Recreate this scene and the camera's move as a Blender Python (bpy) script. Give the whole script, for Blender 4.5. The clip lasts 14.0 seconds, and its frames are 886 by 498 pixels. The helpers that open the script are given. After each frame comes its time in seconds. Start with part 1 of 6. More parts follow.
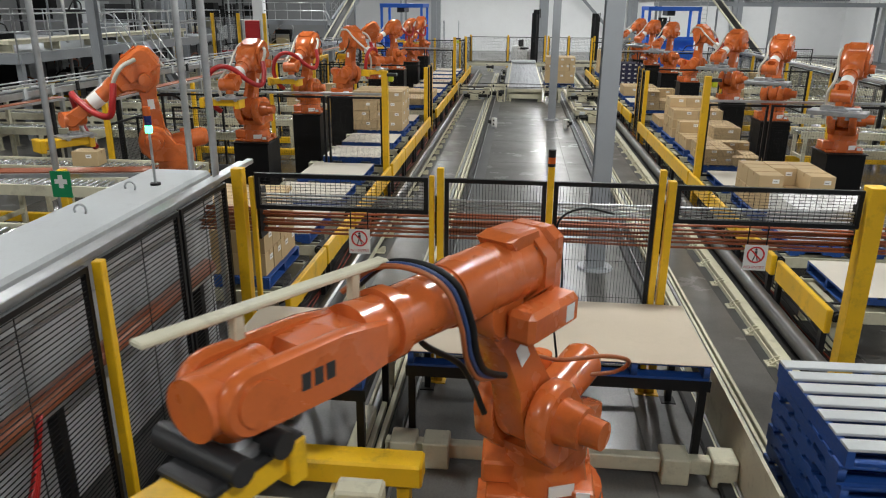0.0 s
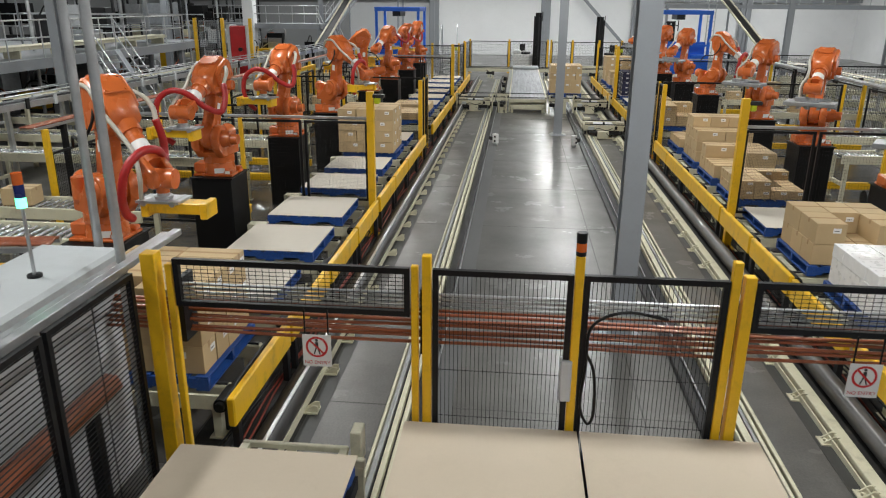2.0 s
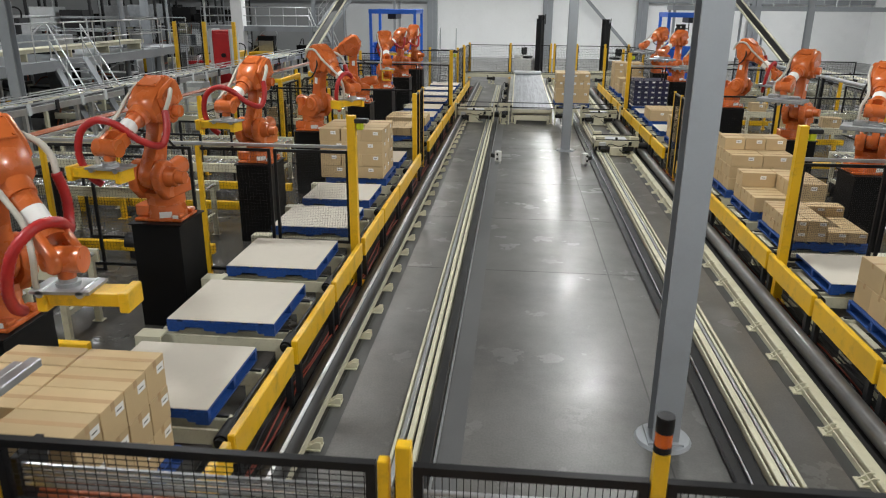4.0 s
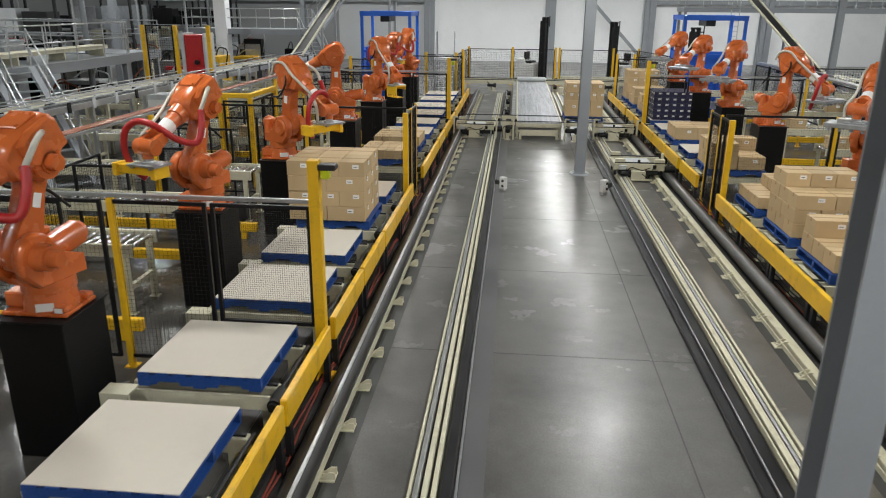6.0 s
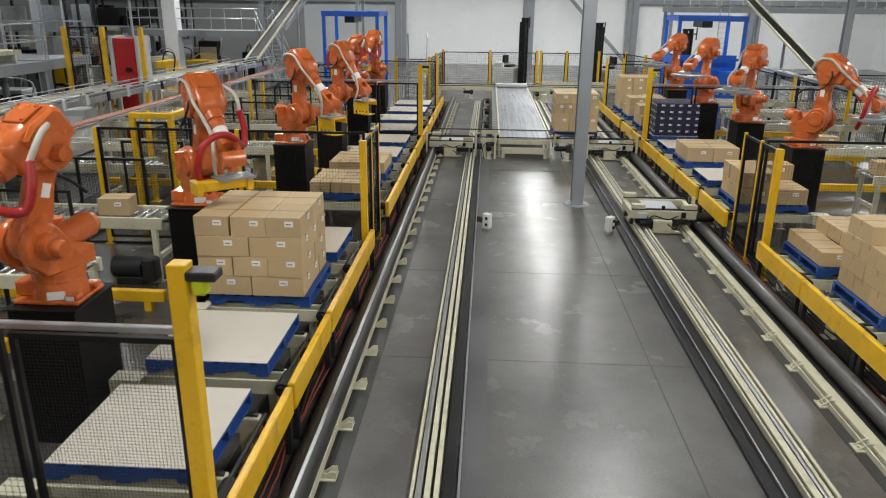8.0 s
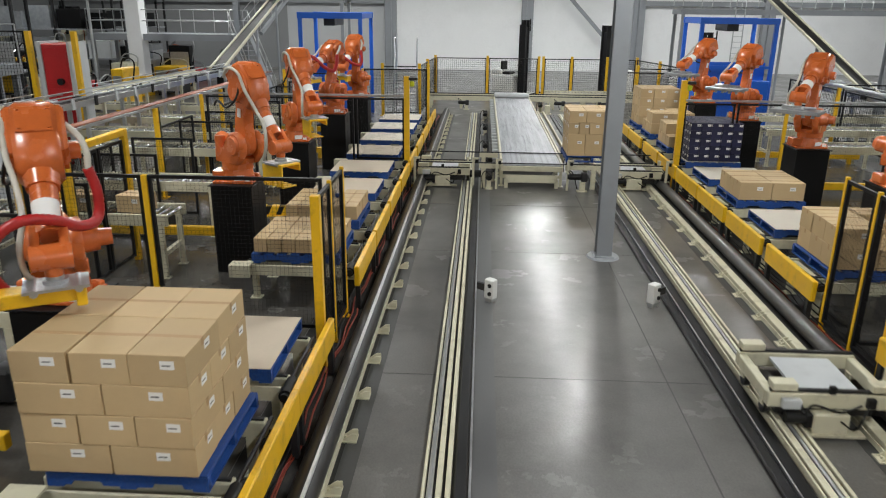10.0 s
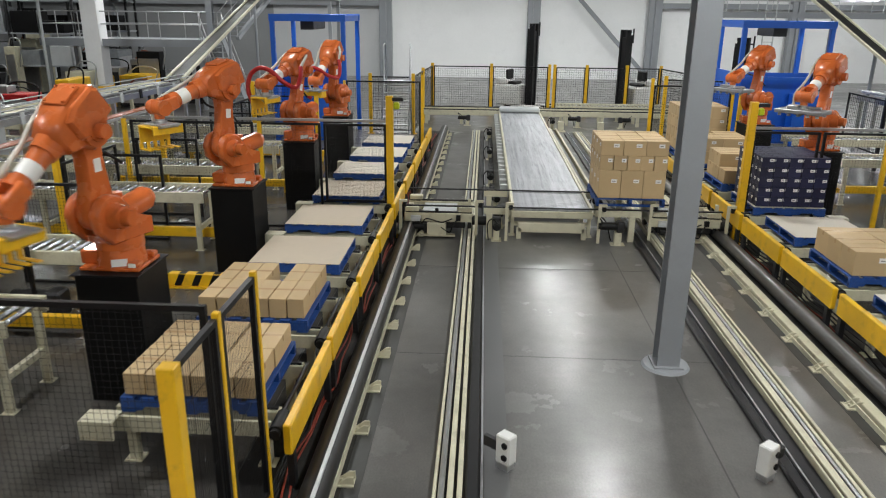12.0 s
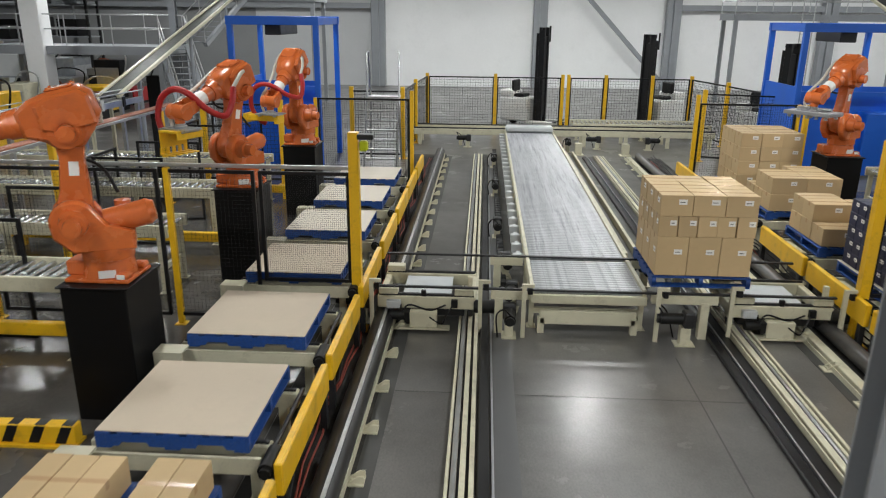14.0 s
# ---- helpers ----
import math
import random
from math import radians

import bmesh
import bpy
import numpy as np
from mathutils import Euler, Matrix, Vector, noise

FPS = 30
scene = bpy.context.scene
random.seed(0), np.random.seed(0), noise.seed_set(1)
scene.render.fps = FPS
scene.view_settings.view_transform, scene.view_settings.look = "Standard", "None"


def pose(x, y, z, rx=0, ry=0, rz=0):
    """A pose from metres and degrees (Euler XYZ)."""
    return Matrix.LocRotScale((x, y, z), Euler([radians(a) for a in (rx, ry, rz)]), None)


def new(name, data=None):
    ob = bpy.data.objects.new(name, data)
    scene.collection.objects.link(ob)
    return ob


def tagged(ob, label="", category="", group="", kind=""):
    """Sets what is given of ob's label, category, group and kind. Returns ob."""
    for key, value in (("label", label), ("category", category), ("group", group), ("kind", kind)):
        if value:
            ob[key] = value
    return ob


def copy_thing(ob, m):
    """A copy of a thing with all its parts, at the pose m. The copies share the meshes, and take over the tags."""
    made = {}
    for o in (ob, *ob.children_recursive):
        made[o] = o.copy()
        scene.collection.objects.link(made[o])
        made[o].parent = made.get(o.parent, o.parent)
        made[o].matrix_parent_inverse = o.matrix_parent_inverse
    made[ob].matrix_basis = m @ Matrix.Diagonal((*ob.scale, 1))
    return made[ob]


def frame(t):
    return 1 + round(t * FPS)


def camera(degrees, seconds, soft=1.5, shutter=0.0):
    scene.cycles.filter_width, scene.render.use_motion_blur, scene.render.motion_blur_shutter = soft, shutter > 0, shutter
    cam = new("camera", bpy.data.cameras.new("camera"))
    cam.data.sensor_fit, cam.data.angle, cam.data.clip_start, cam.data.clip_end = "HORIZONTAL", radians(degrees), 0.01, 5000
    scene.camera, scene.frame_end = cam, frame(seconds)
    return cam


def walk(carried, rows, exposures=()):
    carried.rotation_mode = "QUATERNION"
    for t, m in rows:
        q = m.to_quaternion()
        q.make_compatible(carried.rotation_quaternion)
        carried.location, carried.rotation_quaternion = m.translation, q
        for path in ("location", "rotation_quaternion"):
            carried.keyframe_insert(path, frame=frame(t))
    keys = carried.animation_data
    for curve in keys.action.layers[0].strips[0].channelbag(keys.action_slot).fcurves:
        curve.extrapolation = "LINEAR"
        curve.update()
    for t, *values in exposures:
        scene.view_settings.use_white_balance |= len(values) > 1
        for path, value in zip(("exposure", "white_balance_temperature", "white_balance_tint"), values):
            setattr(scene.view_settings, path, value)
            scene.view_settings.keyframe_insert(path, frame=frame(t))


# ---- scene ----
cam = camera(62.94, 14.0, soft=1.1, shutter=0.3)
ROWS = [
    (0.0, 0.054, 0.039, 3.719, 5.8, -18.67, -0.42),
    (0.5, 0.025, 0.537, 3.71, 5.79, -18.68, -0.39),
    (1.0, -0.005, 1.07, 3.749, 5.8, -18.65, -0.39),
    (1.5, -0.033, 1.565, 3.822, 5.79, -18.63, -0.41),
    (2.0, -0.069, 2.091, 3.877, 5.77, -18.66, -0.4),
    (2.5, -0.11, 2.587, 3.891, 5.78, -18.66, -0.41),
    (3.0, -0.148, 3.108, 3.914, 5.75, -18.67, -0.43),
    (5.5, -0.403, 6.153, 4.017, 5.61, -18.61, -0.45),
    (6.0, -0.472, 6.959, 4.018, 5.56, -18.62, -0.49),
    (6.5, -0.538, 7.738, 4.008, 5.52, -18.6, -0.52),
    (7.0, -0.605, 8.595, 3.985, 4.88, -18.56, -0.53),
    (7.5, -0.646, 9.38, 3.978, 3.99, -18.58, -0.51),
    (10.0, -0.819, 13.643, 3.904, 3.12, -18.36, -0.54),
    (10.5, -0.849, 14.573, 3.892, 3.13, -18.32, -0.54),
    (11.0, -0.882, 15.593, 3.86, 3.13, -18.23, -0.59),
    (11.5, -0.907, 16.534, 3.836, 3.14, -18.16, -0.61),
    (12.0, -0.912, 17.58, 3.824, 3.21, -18.07, -0.58),
    (12.5, -0.925, 18.546, 3.809, 3.25, -17.97, -0.55),
    (13.0, -0.957, 19.593, 3.793, 3.24, -17.88, -0.63),
    (13.5, -0.975, 20.567, 3.77, 3.25, -17.79, -0.51),
    (14.0, -0.996, 21.63, 3.749, 3.25, -17.73, -0.5),
]
walk(cam, [(t, pose(x, y, z, 90 + pitch, roll, yaw)) for t, x, y, z, yaw, pitch, roll in ROWS])
scene.view_settings.exposure = 0.0

# world: a closed hall, only a faint grey for what leaks in
world = bpy.data.worlds.new("hall_air")
world.use_nodes = True
world.node_tree.nodes["Background"].inputs[0].default_value = (0.5, 0.52, 0.55, 1)
world.node_tree.nodes["Background"].inputs[1].default_value = 0.008
scene.world = world

LAMP_POWER = 250.0
LAMP_X = (-22.0, -14.0, -6.0, 2.2, 10.5, 19.0)
LAMP_SHARE = (0.60, 0.72, 0.84, 1.0, 0.86, 1.15)  # dimmer rows on the packing side
LAMP_Y = (-1.0, 7.4, 15.6, 23.8, 32.6, 40.4, 48.5, 57.0)
LAMP_Z = 7.0


# ---- geometry helpers ----
class Geo:
    """Collects faces; boxes, bars, discs and tubes are added to one mesh."""

    def __init__(self):
        self.v, self.f, self.s = [], [], []

    def add(self, verts, faces, smooth=False, m=None):
        n = len(self.v)
        for p in verts:
            self.v.append(tuple(m @ Vector(p)) if m else tuple(p))
        for f in faces:
            self.f.append([n + i for i in f])
            self.s.append(smooth)
        return self

    def box(self, x0, x1, y0, y1, z0, z1, b=0.0, m=None):
        if b <= 0:
            vs = [(x, y, z) for x in (x0, x1) for y in (y0, y1) for z in (z0, z1)]
            return self.add(vs, [(0, 1, 3, 2), (4, 6, 7, 5), (0, 4, 5, 1), (2, 3, 7, 6), (0, 2, 6, 4), (1, 5, 7, 3)], False, m)
        bm = bmesh.new()
        bmesh.ops.create_cube(bm, size=1)
        for w in bm.verts:
            w.co = ((x0 + x1) / 2 + w.co.x * (x1 - x0), (y0 + y1) / 2 + w.co.y * (y1 - y0), (z0 + z1) / 2 + w.co.z * (z1 - z0))
        bmesh.ops.bevel(bm, geom=list(bm.edges), offset=b, segments=1, affect="EDGES", profile=0.5)
        bm.verts.index_update()
        self.add([w.co[:] for w in bm.verts], [[w.index for w in f.verts] for f in bm.faces], False, m)
        bm.free()
        return self

    def rod(self, p0, p1, r0, r1=None, n=12, caps=True, m=None):
        r1 = r0 if r1 is None else r1
        p0, p1 = Vector(p0), Vector(p1)
        q = (p1 - p0).to_track_quat("Z", "Y")
        vs = []
        for p, r in ((p0, r0), (p1, r1)):
            for k in range(n):
                a = 2 * math.pi * (k + 0.5) / n
                vs.append(p + q @ Vector((r * math.cos(a), r * math.sin(a), 0)))
        self.add(vs, [(k, (k + 1) % n, n + (k + 1) % n, n + k) for k in range(n)], n > 4, m)
        if caps:
            self.add(vs, [tuple(reversed(range(n))), tuple(range(n, 2 * n))], False, m)
        return self

    def tube(self, pts, r, n=8, m=None, ridge=0.0):
        pts = [Vector(p) for p in pts]
        vs, fs = [], []
        up = Vector((0.13, 0.21, 0.97))
        for i, p in enumerate(pts):
            d = (pts[min(i + 1, len(pts) - 1)] - pts[max(i - 1, 0)]).normalized()
            a = d.cross(up).normalized()
            c = a.cross(d)
            rr = r * (1 + ridge * (i % 2))
            for k in range(n):
                t = 2 * math.pi * k / n
                vs.append(p + rr * (math.cos(t) * a + math.sin(t) * c))
        for i in range(len(pts) - 1):
            for k in range(n):
                fs.append((i * n + k, i * n + (k + 1) % n, (i + 1) * n + (k + 1) % n, (i + 1) * n + k))
        fs += [tuple(reversed(range(n))), tuple(range((len(pts) - 1) * n, len(pts) * n))]
        return self.add(vs, fs, True, m)

    def slab(self, outline, y0, y1, b=0.0, m=None):
        """An outline of (x, z) points, thick from y0 to y1."""
        n = len(outline)
        if b > 0:
            cx, cz = sum(p[0] for p in outline) / n, sum(p[1] for p in outline) / n
            small = [(cx + (x - cx) * (1 - b / max(0.05, math.hypot(x - cx, z - cz))), cz + (z - cz) * (1 - b / max(0.05, math.hypot(x - cx, z - cz)))) for x, z in outline]
            rings = [(small, y0), (outline, y0 + b), (outline, y1 - b), (small, y1)]
        else:
            rings = [(outline, y0), (outline, y1)]
        vs = [(x, y, z) for ring, y in rings for x, z in ring]
        fs = []
        for i in range(len(rings) - 1):
            for k in range(n):
                fs.append((i * n + k, i * n + (k + 1) % n, (i + 1) * n + (k + 1) % n, (i + 1) * n + k))
        self.add(vs, fs, n > 10, m)
        last = (len(rings) - 1) * n
        return self.add(vs, [tuple(reversed(range(n))), tuple(range(last, last + n))], False, m)

    def mesh(self, name, material):
        me = bpy.data.meshes.new(name)
        me.from_pydata(self.v, [], self.f)
        me.polygons.foreach_set("use_smooth", self.s)
        me.materials.append(material)
        bm = bmesh.new()
        bm.from_mesh(me)
        bmesh.ops.recalc_face_normals(bm, faces=bm.faces)
        bm.to_mesh(me)
        bm.free()
        me.update()
        return me


def arc(cx, cz, r, a0, a1, n):
    return [(cx + r * math.cos(radians(a0 + (a1 - a0) * k / n)), cz + r * math.sin(radians(a0 + (a1 - a0) * k / n))) for k in range(n + 1)]


def curve(points, n=8):
    """A smooth line through points (Catmull-Rom)."""
    p = [Vector(q) for q in points]
    p = [2 * p[0] - p[1]] + p + [2 * p[-1] - p[-2]]
    out = []
    for i in range(1, len(p) - 2):
        for k in range(n):
            t = k / n
            out.append(0.5 * (2 * p[i] + (p[i + 1] - p[i - 1]) * t + (2 * p[i - 1] - 5 * p[i] + 4 * p[i + 1] - p[i + 2]) * t * t + (3 * p[i] - p[i - 1] - 3 * p[i + 1] + p[i + 2]) * t ** 3))
    return out + [p[-2]]


def part(name, geo, material, parent=None, label="", m=None):
    ob = new(name, geo.mesh(name, material) if isinstance(geo, Geo) else geo)
    if parent:
        ob.parent = parent
    if m is not None:
        ob.matrix_basis = m
    return tagged(ob, label)


def thing(name, label, category, group="", kind="", m=None):
    ob = new(name)
    ob.empty_display_size = 0.1
    if m is not None:
        ob.matrix_basis = m
    return tagged(ob, label, category, group, kind)


# ---- materials ----
def material(name, colour, rough=0.5, metal=0.0, scale=6.0, vary=0.15, bump=0.0, fine=60.0, dirt=None, dirt_amount=0.0, random_value=0.0, coat=0.0, streak=None, spec=0.5):
    m = bpy.data.materials.new(name)
    m.use_nodes = True
    nt = m.node_tree
    N, L = nt.nodes, nt.links
    bsdf = N["Principled BSDF"]
    co = N.new("ShaderNodeTexCoord")
    src = co.outputs["Object"]
    if streak:
        mp = N.new("ShaderNodeMapping")
        mp.inputs["Scale"].default_value = streak
        L.new(src, mp.inputs[0])
        src = mp.outputs[0]
    big, small = N.new("ShaderNodeTexNoise"), N.new("ShaderNodeTexNoise")
    for n, s, d in ((big, scale, 4), (small, fine, 3)):
        n.inputs["Scale"].default_value, n.inputs["Detail"].default_value = s, d
        L.new(src, n.inputs["Vector"])
    mix = N.new("ShaderNodeMix")
    mix.data_type = "RGBA"
    mix.inputs["A"].default_value = (*[c * (1 - vary) for c in colour], 1)
    mix.inputs["B"].default_value = (*[min(1, c * (1 + vary)) for c in colour], 1)
    add = N.new("ShaderNodeMath")
    add.operation = "MULTIPLY_ADD"
    L.new(small.outputs[0], add.inputs[0])
    add.inputs[1].default_value = 0.5
    half = N.new("ShaderNodeMath")
    half.operation = "MULTIPLY_ADD"
    L.new(big.outputs[0], half.inputs[0])
    half.inputs[1].default_value, half.inputs[2].default_value = 1.6, -0.55
    L.new(half.outputs[0], add.inputs[2])
    add.use_clamp = True
    L.new(add.outputs[0], mix.inputs["Factor"])
    colour_out = mix.outputs["Result"]
    if dirt:
        ramp = N.new("ShaderNodeValToRGB")
        ramp.color_ramp.elements[0].position, ramp.color_ramp.elements[1].position = 0.52, 0.72
        worn = N.new("ShaderNodeTexNoise")
        worn.inputs["Scale"].default_value, worn.inputs["Detail"].default_value, worn.inputs["Roughness"].default_value = scale * 1.7, 8, 0.7
        L.new(src, worn.inputs["Vector"])
        L.new(worn.outputs[0], ramp.inputs[0])
        amount = N.new("ShaderNodeMath")
        amount.operation = "MULTIPLY"
        amount.inputs[1].default_value = dirt_amount
        L.new(ramp.outputs[0], amount.inputs[0])
        over = N.new("ShaderNodeMix")
        over.data_type = "RGBA"
        L.new(amount.outputs[0], over.inputs["Factor"])
        L.new(colour_out, over.inputs["A"])
        over.inputs["B"].default_value = (*dirt, 1)
        colour_out = over.outputs["Result"]
    if random_value:
        info, hsv = N.new("ShaderNodeObjectInfo"), N.new("ShaderNodeHueSaturation")
        span = N.new("ShaderNodeMapRange")
        span.inputs[3].default_value, span.inputs[4].default_value = 1 - random_value, 1 + random_value
        L.new(info.outputs["Random"], span.inputs[0])
        L.new(span.outputs[0], hsv.inputs["Value"])
        L.new(colour_out, hsv.inputs["Color"])
        colour_out = hsv.outputs[0]
    L.new(colour_out, bsdf.inputs["Base Color"])
    bsdf.inputs["Metallic"].default_value = metal
    bsdf.inputs["Coat Weight"].default_value = coat
    bsdf.inputs["Specular IOR Level"].default_value = spec
    rr = N.new("ShaderNodeMapRange")
    rr.inputs[3].default_value, rr.inputs[4].default_value = max(0.03, rough - 0.12), min(1, rough + 0.12)
    L.new(big.outputs[0], rr.inputs[0])
    L.new(rr.outputs[0], bsdf.inputs["Roughness"])
    if bump:
        bp = N.new("ShaderNodeBump")
        bp.inputs["Strength"].default_value, bp.inputs["Distance"].default_value = bump, 0.004
        L.new(small.outputs[0], bp.inputs["Height"])
        L.new(bp.outputs[0], bsdf.inputs["Normal"])
    return m


ORANGE = material("robot_orange", (0.60, 0.138, 0.032), 0.27, scale=3, vary=0.12, fine=40, dirt=(0.10, 0.03, 0.015), dirt_amount=0.3, coat=0.3, random_value=0.06)
DARKGREY = material("dark_cast_metal", (0.028, 0.028, 0.03), 0.45, 0.3, vary=0.3)
BLACK = material("black_sheet_steel", (0.0035, 0.0035, 0.004), 0.5, spec=0.2, vary=0.3, scale=2)
FRAMEBLACK = material("black_frame_paint", (0.007, 0.007, 0.008), 0.45, spec=0.3, vary=0.2)
YELLOW = material("safety_yellow_paint", (0.80, 0.465, 0.012), 0.38, scale=2.5, vary=0.10, dirt=(0.16, 0.09, 0.03), dirt_amount=0.45, bump=0.1)
CREAM = material("cream_machine_paint", (0.58, 0.55, 0.41), 0.45, scale=3, vary=0.10, dirt=(0.22, 0.19, 0.13), dirt_amount=0.5)
BLUE = material("blue_pallet_paint", (0.008, 0.056, 0.25), 0.55, scale=5, vary=0.25, fine=90, bump=0.3, dirt=(0.10, 0.14, 0.22), dirt_amount=0.5, random_value=0.12, streak=(1, 6, 6))
FRAMEBLUE = material("blue_machine_paint", (0.008, 0.115, 0.60), 0.4, scale=1.5, vary=0.12)
SHEET = material("beige_card_sheet", (0.52, 0.44, 0.34), 0.7, scale=1.6, vary=0.05, dirt=(0.40, 0.34, 0.26), dirt_amount=0.25, random_value=0.05)
SHEETWHITE = material("pale_card_sheet", (0.60, 0.55, 0.47), 0.7, scale=1.6, vary=0.04, dirt=(0.45, 0.41, 0.35), dirt_amount=0.2, random_value=0.04)
CARTON = material("brown_corrugated_card", (0.51, 0.37, 0.20), 0.72, scale=3, vary=0.07, fine=120, bump=0.15, random_value=0.10, dirt=(0.38, 0.265, 0.145), dirt_amount=0.2)
TAPE = material("clear_packing_tape", (0.50, 0.34, 0.19), 0.22, vary=0.05)
PAPER = material("white_label_paper", (0.80, 0.79, 0.76), 0.6, vary=0.03)
PRINT = material("black_print", (0.03, 0.03, 0.03), 0.6, vary=0.1)
REDPRINT = material("red_print", (0.55, 0.02, 0.02), 0.5, vary=0.1)
NAVY = material("navy_printed_card", (0.016, 0.018, 0.055), 0.5, vary=0.3, random_value=0.2)
WRAP = material("white_wrapped_goods", (0.80, 0.79, 0.78), 0.3, scale=9, vary=0.08, bump=0.5, fine=25)
STEEL = material("galvanised_steel", (0.50, 0.51, 0.52), 0.35, 0.85, scale=8, vary=0.15)
ROLLER = material("zinc_roller_steel", (0.62, 0.63, 0.64), 0.25, 0.9, vary=0.12)
COLUMN = material("grey_column_paint", (0.27, 0.285, 0.305), 0.4, scale=1.5, vary=0.08, dirt=(0.2, 0.2, 0.2), dirt_amount=0.25)
GREYPAINT = material("light_grey_machine_paint", (0.50, 0.52, 0.53), 0.42, scale=2, vary=0.07, dirt=(0.3, 0.3, 0.3), dirt_amount=0.3)
MEZZ = material("grey_walkway_steel", (0.30, 0.32, 0.34), 0.45, 0.4, vary=0.2)
WHITE = material("white_plastic", (0.72, 0.72, 0.70), 0.4, vary=0.05)
RUBBER = material("black_rubber", (0.008, 0.008, 0.008), 0.5, spec=0.3, vary=0.3)
REDHOSE = material("red_corrugated_hose", (0.40, 0.016, 0.016), 0.35, vary=0.2)
GREYHOSE = material("pale_grey_hose", (0.50, 0.47, 0.40), 0.45, vary=0.15)
COPPER = material("copper_brown_cable", (0.30, 0.085, 0.035), 0.35, scale=4, vary=0.3, coat=0.3)
GUIDEBLACK = material("worn_black_steel", (0.03, 0.029, 0.03), 0.38, 0.3, spec=0.5, vary=0.3, scale=5)
PIPEGREY = material("scuffed_dark_grey_tube", (0.085, 0.081, 0.078), 0.36, 0.2, scale=5, vary=0.35, coat=0.2)
FEETSTRIP = material("dark_feet_strip", (0.045, 0.045, 0.043), 0.45, vary=0.3, scale=2, fine=20)
BLUEHOSE = material("blue_air_hose", (0.02, 0.05, 0.16), 0.4, vary=0.2)
COPPERHOSE = material("orange_brown_hose", (0.35, 0.10, 0.03), 0.45, vary=0.2)
REDCABLE = material("red_cable", (0.26, 0.035, 0.016), 0.5, vary=0.2)
BUSBAR = material("black_busbar_plastic", (0.007, 0.007, 0.008), 0.38, spec=0.4, vary=0.3, scale=2)
REDPAINT = material("red_cabinet_paint", (0.45, 0.012, 0.015), 0.4, vary=0.1)
GREENSIGN = material("green_sign", (0.0, 0.25, 0.09), 0.5, vary=0.05)
LIME = material("lime_sensor_plastic", (0.55, 0.62, 0.02), 0.35, vary=0.08)
AMBER = material("orange_beacon_lens", (0.6, 0.12, 0.02), 0.25, vary=0.05)
BEACONBLUE = material("dark_blue_beacon_lens", (0.01, 0.02, 0.12), 0.25, vary=0.05)
CONVEYBED = material("scuffed_white_rollers", (0.40, 0.41, 0.43), 0.42, 0.3, scale=1.4, vary=0.3, fine=25, dirt=(0.12, 0.12, 0.13), dirt_amount=0.7, streak=(7, 0.35, 1))
GREYLAM = material("grey_vacuum_gripper", (0.32, 0.33, 0.34), 0.4, 0.5, vary=0.2)
BEAMSTRIP = material("dark_mottled_floor_strip", (0.018, 0.017, 0.016), 0.55, spec=0.25, scale=1.5, vary=0.4, dirt=(0.12, 0.10, 0.08), dirt_amount=0.5, bump=0.4)
GREENGLOW = bpy.data.materials.new("green_lit_lens")
GREENGLOW.use_nodes = True
GREENGLOW.node_tree.nodes["Principled BSDF"].inputs["Emission Color"].default_value = (0.05, 1, 0.45, 1)
GREENGLOW.node_tree.nodes["Principled BSDF"].inputs["Emission Strength"].default_value = 3
LAMPGLOW = bpy.data.materials.new("lit_lamp_panel")
LAMPGLOW.use_nodes = True
LAMPGLOW.node_tree.nodes["Principled BSDF"].inputs["Emission Color"].default_value = (1, 0.97, 0.92, 1)
LAMPGLOW.node_tree.nodes["Principled BSDF"].inputs["Emission Strength"].default_value = 12


